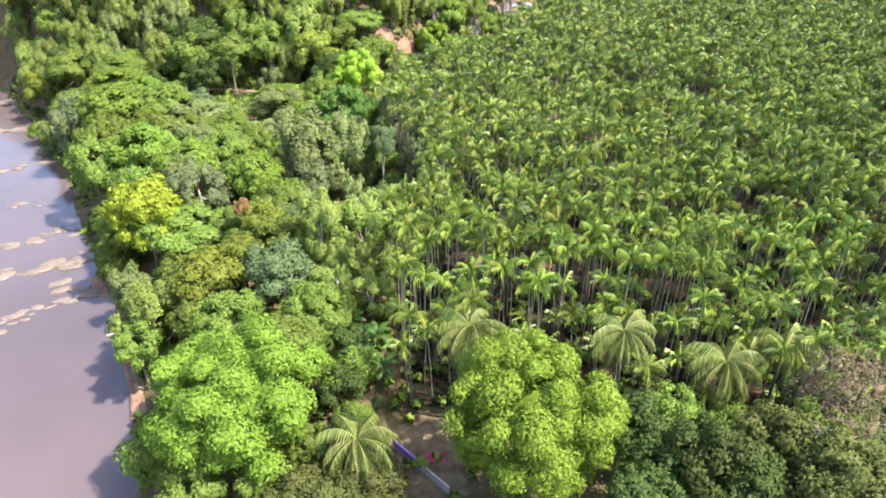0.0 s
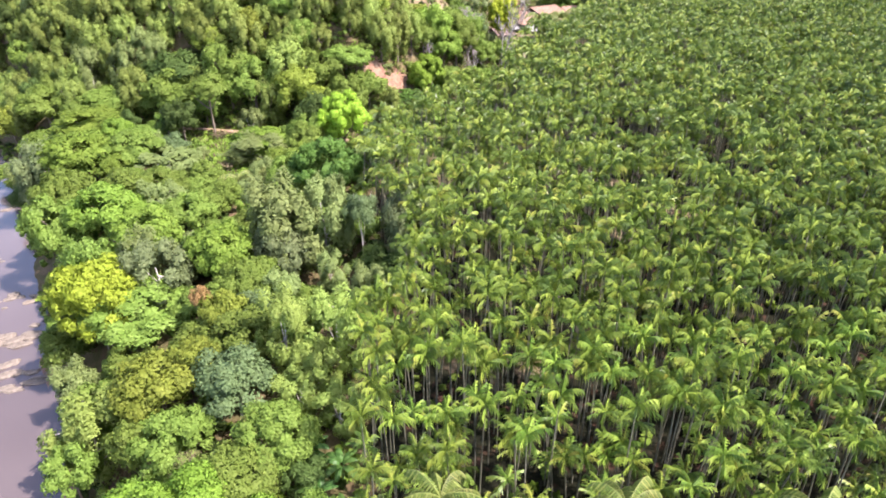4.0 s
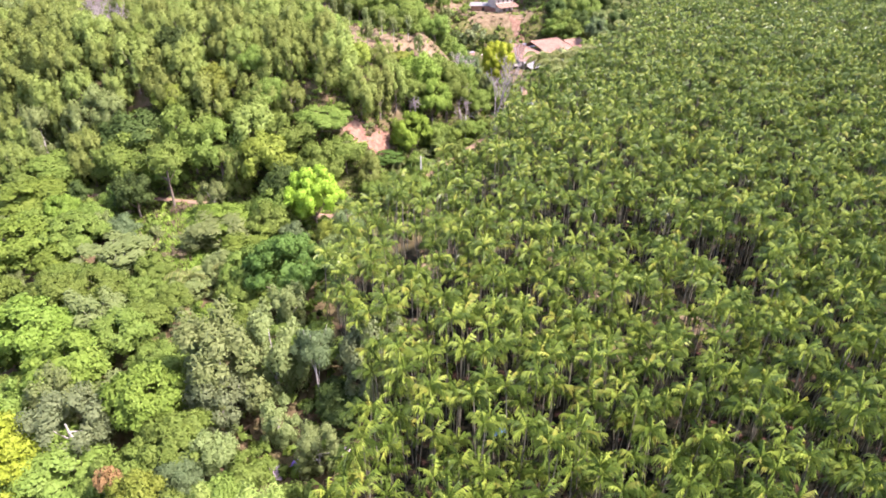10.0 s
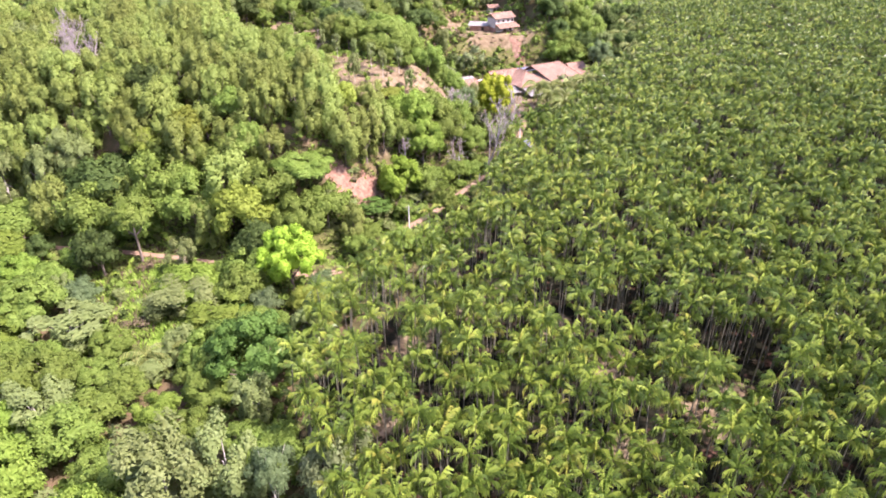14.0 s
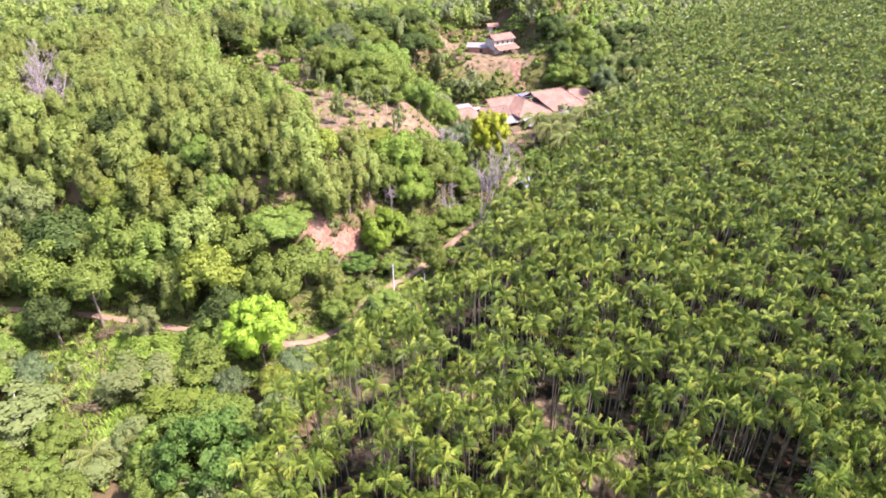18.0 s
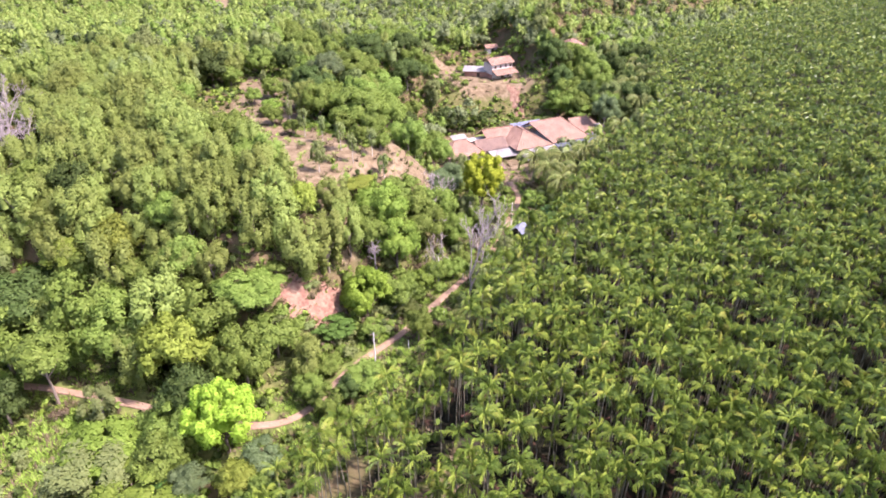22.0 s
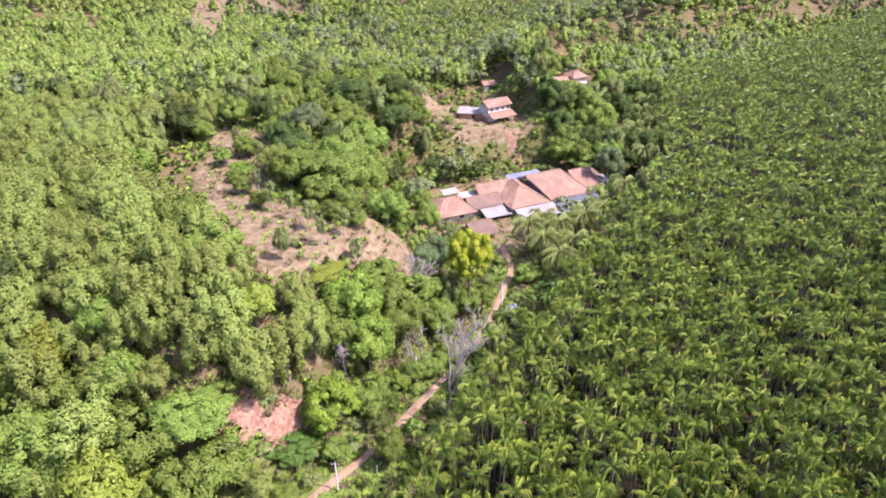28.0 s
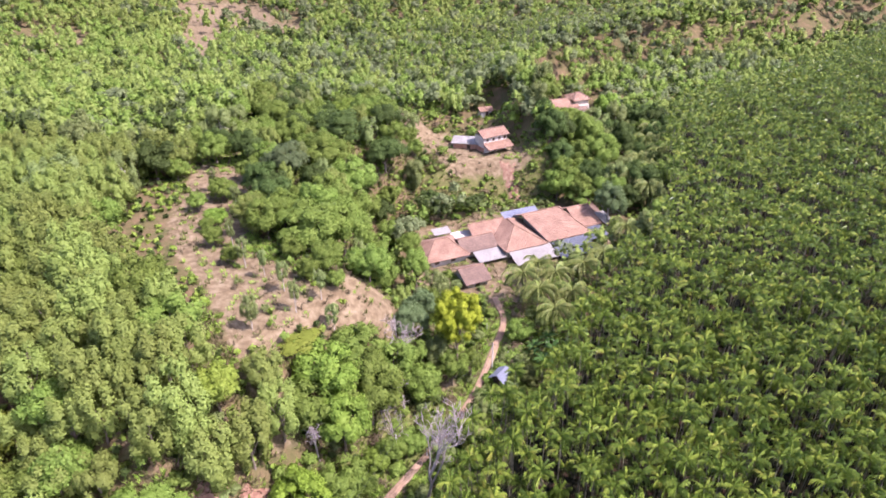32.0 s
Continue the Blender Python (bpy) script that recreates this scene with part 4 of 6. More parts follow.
for args in (
    ("mango_tree", -17.2, 44.2, 18.3, 8.2, 0), ("fresh_mango_tree", 6.9, 36.6, 23.6, 6.4, 1),
    ("bright_lime_tree", -17.7, 136.3, 21.5, 4.6, 0), ("golden_tree", 17.3, 198.6, 29.6, 4.2, 0), ("emerald_tree", -17.2, 113.6, 20.5, 5.2, 0),
    ("dark_tree", 15.2, 38.0, 17.5, 2.7, 0), ("round_tree", 19.3, 40.6, 16, 2.4, 1), ("dark_tree", 18.4, 32.6, 20, 3.3, 2), ("dark_tree", 15.3, 33.2, 18, 2.7, 3), ("round_tree", 23.7, 39.7, 15.5, 2.2, 0), ("olive_tree", 24.4, 34.5, 19.5, 3.1, 1), ("olive_tree", 26.7, 30.7, 20.5, 3.4, 2), ("dark_tree", 21.5, 31.4, 18.5, 3.2, 3), ("dark_tree", 13.2, 30.5, 17.5, 2.3, 0), ("round_tree", 28.1, 35.8, 19, 2.2, 1), ("dark_tree", 29.3, 40.7, 17, 2.1, 2), ("pale_feathery_tree", -33.5, 62.0, 12.5, 4.3, 3), ("round_tree", -33.8, 58.0, 10, 2.8, 0), ("dark_tree", -10.2, 54.7, 12, 2.1, 1), ("round_tree", -27.3, 58.6, 12.5, 2.6, 2),
    ("bright_yellow_tree", -40.1, 79.4, 18.0, 5.2, 0), ("canopy_tree", -35.5, 80.1, 13.5, 6.6, 1), ("grey_feathery_tree", -34.2, 84.3, 18.0, 4.3, 2), ("round_tree", -44.0, 87.6, 16.8, 3.9, 3), ("lime_green_tree", -39.4, 93.9, 17.8, 4.8, 0), ("lime_green_tree", -48.4, 101.1, 17.5, 5.3, 1),
    ("canopy_tree", -56.9, 102.1, 15.5, 5.3, 2), ("lime_green_tree", -27.0, 87.6, 18.5, 4.3, 3), ("round_tree", -36.0, 100.6, 17, 4.1, 0), ("feathery_tree", -42.0, 105.3, 17, 4.1, 1), ("russet_tree", -25.7, 76.2, 16.8, 1.4, 2), ("yellow_green_tree", -23.0, 75.0, 16.5, 2.8, 3),
    ("feathery_tree", -19.6, 91.5, 23, 5.1, 0), ("feathery_tree", -14.4, 94.1, 22.5, 3.9, 1), ("grey_green_tree", -9.0, 92.0, 21, 2.2, 2), ("grey_feathery_tree", -2.8, 93.3, 21.8, 4.2, 3), ("grey_feathery_tree", -19.2, 88.3, 17.5, 4.0, 0), ("pale_feathery_tree", -14.7, 69.8, 20.2, 3.1, 1),
    ("pale_feathery_tree", -9.5, 71.4, 19.3, 3.7, 2), ("pale_feathery_tree", -11.2, 67.7, 15.5, 3.1, 3), ("pale_feathery_tree", -12.2, 64.1, 14.5, 3.2, 0), ("pale_feathery_tree", -8.1, 62.5, 13.5, 2.9, 1), ("grey_green_tree", -18.6, 64.3, 16.6, 4.1, 2), ("yellow_green_tree", -26.8, 64.3, 15.6, 4.3, 3),
    ("yellow_green_tree", -23.6, 66.7, 16, 2.6, 0), ("round_tree", -35.1, 66.2, 9.5, 3.8, 1), ("round_tree", -45.5, 79.6, 9, 3.6, 2), ("lime_green_tree", -63.4, 123.4, 18, 6.6, 3), ("canopy_tree", -85.0, 152.2, 18, 6.6, 0), ("canopy_tree", -71.2, 151.5, 18, 6.6, 1),
    ("lime_green_tree", -69.5, 139.0, 17.5, 6.6, 2), ("feathery_tree", -32.8, 130.2, 15.5, 5.7, 0), ("feathery_tree", -47.3, 122.4, 15.5, 5.9, 1), ("grey_feathery_tree", -70.7, 123.2, 17, 5.0, 2), ("canopy_tree", -55.2, 125.7, 17.5, 5.6, 3), ("canopy_tree", -58.5, 108.3, 17, 4.8, 0),
    ("canopy_tree", -49.1, 108.7, 17, 4.4, 1), ("round_tree", -35.6, 106.1, 14.5, 3.7, 2), ("feathery_tree", -32.5, 114.9, 13, 3.9, 3), ("dark_tree", -6.6, 90.3, 14, 3.3, 0), ("dark_tree", -2.2, 71.4, 12, 2.5, 1), ("round_tree", -24.5, 131.8, 17, 3.7, 2),
    ("dark_tree", -24.0, 141.3, 21, 4.1, 3), ("yellow_green_tree", -27.8, 148.4, 24, 5.2, 0), ("round_tree", -25.3, 153.4, 26, 5.1, 1), ("canopy_tree", -19.6, 157.0, 26, 4.9, 2), ("canopy_tree", -18.7, 148.7, 22, 4.7, 3), ("round_tree", -14.5, 152.1, 21.5, 4.3, 0),
    ("canopy_tree", -39.2, 153.2, 24, 5.9, 1), ("round_tree", -46.0, 144.2, 23, 4.4, 2, "tall tree on a long bare trunk beside the track", 0.72), ("dark_tree", -57.2, 158.2, 25, 6.6, 3), ("round_tree", -56.5, 150.0, 22, 5.8, 0), ("round_tree", -44.9, 154.7, 27, 5.0, 1), ("acacia_tree", -32.3, 153.1, 28, 4.7, 2),
    ("lime_green_tree", -33.4, 133.2, 15.5, 5.3, 3), ("lime_green_tree", -25.6, 126.7, 15, 5.4, 0), ("emerald_tree", -7.5, 159.8, 15.5, 3.5, 3), ("round_tree", -0.9, 149.5, 14.5, 3.6, 0),
    ("round_tree", -8.5, 146.4, 15, 2.6, 1), ("dark_tree", -50.8, 140.1, 19, 3.9, 2), ("round_tree", -7.2, 152.9, 14, 2.3, 3),
    ("round_tree", 6.5, 160.5, 18, 2.4, 3), ("round_tree", 16.6, 195.2, 19.5, 2.6, 1), ("round_tree", 19.8, 197.2, 18.5, 2.0, 2), ("feathery_tree", 13.6, 196.6, 21, 2.4, 0), ("dark_tree", -9.8, 47.0, 13, 2.5, 2), ("round_tree", -8.4, 50.2, 13, 2.2, 3), ("canopy_tree", -8.2, 44.6, 10.5, 1.8, 0), ("round_tree", -20.5, 37.0, 11.5, 2.8, 0), ("round_tree", -14.2, 36.4, 11, 2.4, 1), ("canopy_tree", -23.6, 41.0, 11, 2.8, 2), ("canopy_tree", -11.0, 40.2, 12, 2.2, 3), ("round_tree", -5.4, 143.4, 15.5, 2.3, 1), ("dark_tree", -2.6, 146.6, 15, 2.0, 2), ("feathery_tree", 16.0, 177.2, 16.5, 2.0, 1), ("round_tree", 18.6, 181.5, 17, 2.3, 2), ("feathery_tree", 21.4, 186.5, 17, 2.1, 3),
    ("lime_green_tree", -1.5, 181, 31, 5.0, 0), ("yellow_green_tree", -6.5, 184.5, 30, 3.6, 2), ("canopy_tree", 4.6, 182, 28, 5.0, 1), ("canopy_tree", 1.5, 187.5, 29, 4.8, 3), ("lime_green_tree", 1.5, 176, 26.5, 4.0, 2), ("round_tree", 7.5, 186.5, 27, 4.0, 1), ("acacia_tree", -9, 176, 34, 3.2, 1), ("acacia_tree", -6.2, 172.5, 31, 3.0, 2), ("round_tree", -3.5, 175.5, 28, 3.8, 0), ("bright_green_tree", -2.4, 164.5, 22.2, 4.0, 1), ("yellow_green_tree", -13.8, 170.5, 35.5, 3.4, 1),
    ("canopy_tree", -10.4, 210.5, 39.5, 6.2, 2), ("canopy_tree", -6, 217, 37, 5.6, 0), ("canopy_tree", -12, 220, 39, 5.2, 1), ("canopy_tree", -10.2, 247, 34, 6, 3), ("dark_tree", -15.7, 263, 40, 6.2, 0), ("dark_tree", -4.3, 261.5, 34, 5.2, 1), ("grey_green_tree", -22.8, 239, 40, 5.4, 1), ("canopy_tree", -17, 250, 38, 5.6, 1),
    ("round_tree", 7.5, 222, 24, 3.0, 2), ("feathery_tree", 12, 216.5, 23, 2.8, 1), ("round_tree", 5.0, 233, 22.5, 2.8, 0), ("grey_green_tree", 52.5, 256, 25, 4.2, 1), ("round_tree", 29, 208, 17, 2.6, 1), ("olive_tree", 30.5, 197, 15.5, 2.6, 2), ("grey_green_tree", 8.5, 200.5, 25, 3.2, 2), ("grey_green_tree", 10, 207, 24, 3.4, 0), ("feathery_tree", 58, 238.5, 26, 5.2, 2), ("canopy_tree", 49.6, 294, 30, 6, 1), ("canopy_tree", 53.5, 283, 28, 5.2, 2), ("canopy_tree", 45, 300, 30, 5.4, 3), ("dark_tree", 60, 290, 29, 4.6, 2),
    ("lime_green_tree", -30.5, 216, 35.2, 2.4, 2), ("canopy_tree", -32.8, 226.5, 37, 2.8, 1), ("lime_green_tree", 62, 326, 27, 4.5, 3),
):
    crown_at(*args)


def free(x, y, gap):
    return all((x - a) ** 2 + (y - b) ** 2 > (gap + r) ** 2 for a, b, r in taken)


OPEN = CLEARINGS + [GROVE, MEADOW, [(3, 262), (36, 263), (40, 275), (33, 290), (12, 299), (4, 280)]]


def scatter(n, box, gap, kinds, lo, hi, tall=(0.9, 1.15), ok=None, seed=1, off_track=3.5, group=""):
    """Trees of the given kinds (name: share) at random, not nearer to each other than gap, outside clearings, grove and track."""
    r = random.Random(seed)
    names, share = list(kinds), list(kinds.values())
    pts, cell = [], {}
    for _ in range(n * 14):
        if len(pts) >= n:
            break
        x, y = r.uniform(box[0], box[2]), r.uniform(box[1], box[3])
        if ok and not ok(x, y):
            continue
        X, Y = np.array([x]), np.array([y])
        if any(inside(X, Y, p)[0] for p in OPEN) or segdist(X, Y, TRACK)[0][0] < off_track:
            continue
        if inside(X, Y, BANK + [(-4000, -120)])[0] or not free(x, y, gap * 0.45):
            continue
        ci, cj = int(x // gap), int(y // gap)
        if any((x - a) ** 2 + (y - b) ** 2 < gap * gap for i in (-1, 0, 1) for j in (-1, 0, 1) for a, b in cell.get((ci + i, cj + j), ())):
            continue
        cell.setdefault((ci, cj), []).append((x, y))
        pts.append((x, y))
        k = r.choices(names, share)[0]
        place_tree(k, x, y, r.uniform(lo, hi), None, "", 0.0, r.uniform(*tall), group)
    return pts


for x_, y_, r_ in ((-10.8, 193.7, 1.1), (-13.1, 184, 1.3), (-7.7, 189, 1.0), (-1.9, 189, 1.2), (-4.6, 193, 1.1), (-19.3, 200, 1.2), (-15, 197, 0.9), (-24, 207, 1.0), (-28, 221, 1.1), (-36, 230, 1.0)):
    crown_at("feathery_tree", x_, y_, h(x_, y_) + 4.2 + 1.5 * r_, r_, None, "slender young tree standing on the bare terrace")
for x_, y_, r_ in ((-16, 161, 1.6), (-12.5, 167, 1.5), (-6, 168.5, 1.4), (-4.5, 162, 1.2), (-14.5, 156.5, 1.3)):
    crown_at("shrub", x_, y_, h(x_, y_) + 1.7 * r_, r_, None, "shrub growing on the raw laterite cut")
taken += [(-9.5, 156.5, 3.5), (-5, 160, 2.0), (-38, 204, 7), (-30, 196, 6.5), (-22, 188, 5.5), (-16, 180, 4.5), (-11.5, 174, 3.0), (-42, 214, 7), (-45, 226, 6), (-14, 190, 3.5), (-5, 190, 3.5), (1, 192, 3)]
for x_, y_, s_ in ((-27.5, 207.5, 0.5), (-22, 201.5, 0.42), (-7.5, 198, 0.5), (-3, 197, 0.4), (-36, 221, 0.5), (-31, 213, 0.36)):
    stand("round_tree", x_, y_, s_, 0.9, None, "small leafy tree on the bare terrace")
SLOPE = [(3, 262), (36, 263), (42, 277), (33, 290), (12, 299), (-14, 308), (-16, 296), (4, 280)]
RIVERSIDE = [(-26, 40), (-34, 62), (-50, 86), (-69, 116), (-90, 141), (-70, 147), (-20, 137), (-8, 131), (-12, 116), (-14, 106), (-4, 86), (-9, 66), (-8, 52), (-14, 40)]
in_poly = lambda poly: (lambda x, y: bool(inside(np.array([x]), np.array([y]), poly)[0]))
scatter(130, (-92, 40, 0, 148), 3.9, {"canopy_tree": 4, "round_tree": 3, "feathery_tree": 2, "grey_green_tree": 0.8, "dark_tree": 0.5, "yellow_green_tree": 0.25, "lime_green_tree": 0.4, "dry_tree": 0.15}, 0.5, 0.85, (0.8, 1.0), in_poly(RIVERSIDE), 3)
HILLWOOD = [(-95, 152), (-60, 150), (-20, 146), (-8, 149), (-6.5, 157), (-9, 169.5), (-13, 176), (-20, 187), (-36, 206), (-43, 222), (-47, 243), (-90, 240), (-125, 200)]
taken += [(-72, 186, 5.5), (-80, 197, 6), (-88, 212, 6)]
scatter(26, (-64, 146, -8, 166), 5.2, {"canopy_tree": 3, "round_tree": 2, "lime_green_tree": 0.6, "yellow_green_tree": 0.4}, 0.75, 1.05, (0.9, 1.15), in_poly([(-62, 151), (-20, 147.5), (-10, 150), (-12, 158), (-60, 164)]), 15, off_track=2.6)
scatter(520, (-125, 146, 0, 240), 3.6, {"acacia_tree": 9, "feathery_tree": 0.8, "round_tree": 1.1, "yellow_green_tree": 0.12, "dark_tree": 0.3}, 0.8, 1.15, (0.9, 1.15), in_poly(HILLWOOD), 5, group="hillside acacias")
scatter(34, (-18, 146, 20, 190), 3.0, {"round_tree": 3, "canopy_tree": 1.5, "lime_green_tree": 0.6, "olive_tree": 0.6, "feathery_tree": 0.6}, 0.38, 0.62, (0.8, 1.05), in_poly([(-18, 149), (-3, 150), (3, 160), (11, 173), (19, 186), (11, 188), (-1, 170), (-3, 163), (-8, 157), (-16, 157)]), 16, off_track=2.0)
SPUR = [(-14, 172), (-9, 168), (-3, 160), (8, 178), (16, 196), (15, 208), (2, 224), (1, 250), (8, 262), (8, 275), (-14, 304), (-50, 310), (-50, 240)]
scatter(150, (-50, 158, 17, 310), 4.4, {"round_tree": 5, "dark_tree": 2, "feathery_tree": 1, "lime_green_tree": 0.2, "acacia_tree": 1.5}, 0.5, 0.95, (0.85, 1.15), in_poly(SPUR), 7)
taken += [(48, 329, 6), (46, 319, 5), (21, 300, 6), (20, 292, 4), (42, 336, 7), (43, 322, 7), (38, 328, 5), (45, 312, 4)]
EAST = [(40, 268), (57, 262), (52, 242), (58, 240), (66, 263), (72, 296), (82, 322), (66, 322), (44, 316), (30, 318), (34, 294)]
scatter(80, (18, 260, 84, 340), 4.6, {"dark_tree": 4, "round_tree": 3, "feathery_tree": 1}, 0.75, 1.1, (0.9, 1.2), in_poly(EAST), 8)
FRONT = [(-16, 24), (50, 24), (60, 46), (36, 47), (20, 48), (14, 34), (-3, 31), (-9, 46), (-14, 40)]
scatter(110, (-16, 24, 60, 48), 2.3, {"round_tree": 0.6, "dark_tree": 4, "olive_tree": 2.5, "feathery_tree": 0.4, "shrub": 1}, 0.45, 0.75, (0.7, 0.9), in_poly(FRONT), 9)
crown_at("dry_tree", 30.0, 36.6, 23.4, 4.2, 0, "dry brown tree with thin withered foliage by the grove")
# scrub on the slope below the house, along the track and on the spur
rs = random.Random(77)
for poly, n, lo, hi in ((SLOPE, 85, 0.4, 1.1), ([(-8, 146), (0, 158), (10, 176), (20, 196), (22, 214), (14, 214), (2, 190), (-8, 168)], 90, 0.4, 1.1), ([(6, 158), (14, 172), (20, 184), (30, 190), (34, 204), (29, 214), (25, 206), (21, 190), (10, 168)], 60, 0.5, 1.2), ([(-22, 150), (-4, 154), (-2, 170), (-14, 170)], 45, 0.4, 0.9), (MEADOW, 22, 0.5, 1.2), (CLEARINGS[0], 14, 0.3, 0.6), ([(4, 255), (40, 262), (40, 268), (4, 266)], 50, 0.4, 0.9), ([(4, 226), (14, 218), (24, 214), (30, 220), (22, 226), (10, 232), (6, 250), (3, 248)], 55, 0.4, 1.0), ([(26, 202), (34, 205), (36, 214), (30, 222), (27, 214)], 25, 0.6, 1.2)):
    xs, ys = [p[0] for p in poly], [p[1] for p in poly]
    while n > 0:
        x, y = rs.uniform(min(xs), max(xs)), rs.uniform(min(ys), max(ys))
        X, Y = np.array([x]), np.array([y])
        if not inside(X, Y, poly)[0]:
            continue
        n -= 1
        if segdist(X, Y, TRACK)[0][0] < 1.5 or inside(X, Y, CLEARINGS[3])[0] or (inside(X, Y, CLEARINGS[1])[0] and rs.random() < 0.8) or np.hypot(x - 21, y - 285) < 9:
            continue
        kind = rs.choices(("shrub", "dry_shrub", "olive_shrub"), (2, 1.5, 2.4))[0]
        place_tree(kind, x, y, rs.uniform(lo, hi), None, "", 0.0, rs.uniform(0.6, 1.1))
stand("feathery_tree", 23, 39.5, 0.9, 0.55, 3)

# far woods as one mass
rf = np.random.default_rng(21)
fx, fy = rf.uniform(-520, 480, 60000), rf.uniform(232, 780, 60000)
ok = (np.abs(fx - 0) < 60 + 0.64 * (fy - 90)) & ~inside(fx, fy, GROVE) & ~inside(fx, fy, SPUR) & ~inside(fx, fy, EAST) & ~inside(fx, fy, HILLWOOD)
for poly in CLEARINGS:
    ok &= ~inside(fx, fy, poly) | ((rf.random(len(fx)) < 0.04) & (fy > 330))
ok &= ~inside(fx, fy, BANK + [(-4000, -120)]) & (np.hypot(fx - 50, fy - 340) > 15) & (np.hypot(fx - 49, fy - 330) > 10) & (np.hypot(fx - 46, fy - 321) > 8) & (np.hypot(fx - 20.5, fy - 302) > 8.5) & (np.hypot(fx - 42, fy - 328) > 9) & ~inside(fx, fy, SLOPE)
ok &= (rf.random(len(fx)) > 0.3 * smooth((waves(fx, fy, 38, 4.0) - 0.5) * 3))
fx, fy = fx[ok], fy[ok]
cellseen, pick = set(), []
for i in range(len(fx)):
    g = 4.0 if fy[i] < 330 else 5.0 if fy[i] < 450 else 6.6
    c = (int(fx[i] // g), int(fy[i] // g), g)
    if c not in cellseen:
        cellseen.add(c)
        pick.append(i)
fx, fy = fx[pick], fy[pick]
fz = land(fx, fy)
tone = rf.random(len(fx)) + 0.35 * waves(fx, fy, 60, 1.0)


def far_variants(shape, n, size, rad, ht, seed, clumps=5):
    out = []
    for v in range(6):
        r = np.random.default_rng(seed + v)
        (V, F, N), lob = crown_arrays(shape, r, n, size, rad, ht, 0.8, 1, clumps)
        out.append((V + [0, 0, 0.8], F, N))
    return out


woods = tagged(new("far_woods"), "distant mixed woods of many green crowns on low hills", "woods", kind="stuff")
# many silvery and few dark crowns put distance haze into the colour mix
for nm, leaf, shape, lo, hi, sd in (("acacia_crowns", "acacia", "tall", -9, 0.34, 500), ("green_crowns", "mid", "round", 0.34, 0.64, 520), ("dark_crowns", "dark", "round", 0.64, 0.74, 540), ("pale_crowns", "silver", "round", 0.74, 9, 560)):
    j = (tone >= lo) & (tone < hi)
    near_ = j & (fy < 400)
    far_ = j & (fy >= 400)
    for jj, n, size in ((near_, 190, 0.65), (far_, 95, 0.95)):
        if jj.sum():
            V, F, N = mass(far_variants(shape, n, size, 2.9, 7.0, sd, 7 if n > 100 else 5), fx[jj], fy[jj], fz[jj], np.random.default_rng(sd), 0.75, 1.25, 1.12, 1 + 0.0012 * np.clip(fy[jj] - 300, 0, 900))
            ob = new(nm, np_mesh(nm, V, F, [LEAF[leaf]], shade=True, normals=N))
            ob.parent = woods
            tagged(ob, kind="stuff")

# undergrowth: low bushes and tufts over all open and wooded ground near the camera's way
ru = np.random.default_rng(31)
ux, uy = ru.uniform(-120, 75, 17000), ru.uniform(22, 330, 17000)
dtr, _ = segdist(ux, uy, TRACK)
okk = ~inside(ux, uy, BANK + [(-4000, -120)]) & (dtr > 2.4) & ~inside(ux, uy, CLEARINGS[2]) & ~inside(ux, uy, CLEARINGS[1]) & (ux > -15 - 0.62 * (uy + 10))
okk &= ~inside(ux, uy, CLEARINGS[3]) | (ru.random(len(ux)) < 0.05)
okk &= ~inside(ux, uy, GROVE) | (ru.random(len(ux)) < np.where(uy < 54, 0.9, 0.3))
okk &= ~inside(ux, uy, YARD) | (ru.random(len(ux)) < 0.25)
okk &= ~inside(ux, uy, MEADOW) | (ru.random(len(ux)) < 0.3)
okk &= ~inside(ux, uy, CLEARINGS[0]) | (ru.random(len(ux)) < 0.03)
ux, uy = ux[okk], uy[okk]
uz = land(ux, uy)
kind_ = ru.random(len(ux)) + 0.3 * waves(ux, uy, 14, 2.0)
under = tagged(new("undergrowth"), "low bushes, ferns and grass tufts covering the ground", "undergrowth", kind="stuff")


def tuft(seed, blades, rad, ht):
    r = np.random.default_rng(seed)
    a, q = r.uniform(0, 6.283, blades), r.uniform(0.05, 0.6, blades) * rad
    base = np.stack([q * np.cos(a), q * np.sin(a), np.full(blades, -0.08)], 1)
    a2 = a + r.normal(size=blades) * 0.7
    tip = base + np.stack([np.cos(a2) * rad * 0.5, np.sin(a2) * rad * 0.5, ht * r.uniform(0.5, 1.1, blades)], 1)
    side = np.stack([-np.sin(a2), np.cos(a2), 0 * a2], 1) * 0.09 * r.uniform(0.7, 1.4, blades)[:, None]
    N = np.stack([0.5 * np.cos(a2), 0.5 * np.sin(a2), np.full(blades, 0.9)], 1) + 0.35 * r.normal(size=(blades, 3))
    N /= np.linalg.norm(N, axis=1)[:, None]
    return np.stack([base - side, base + side, tip], 1).reshape(-1, 3), np.arange(3 * blades).reshape(-1, 3), np.repeat(N, 3, axis=0)


wx, wy = ru.uniform(-60, 60, 96000), ru.uniform(115, 312, 96000)
dtr, _ = segdist(wx, wy, TRACK)
dens = np.where(dtr < 16, 0.9, 0.0) * (wy > 136)
dens = np.where(inside(wx, wy, SLOPE) | inside(wx, wy, [(-24, 148), (0, 152), (0, 172), (-24, 172)]) | inside(wx, wy, SPUR), 0.9, dens)
for i, d in ((0, 0.14), (1, 0.12), (2, 0.22), (3, 0.04), (8, 0.1), (9, 0.3)):
    dens = np.where(inside(wx, wy, CLEARINGS[i]), d, dens)
dens = np.where(inside(wx, wy, GROVE) & (dtr > 7), 0.05, dens)
dens = np.where(inside(wx, wy, MEADOW), 1.25, dens)
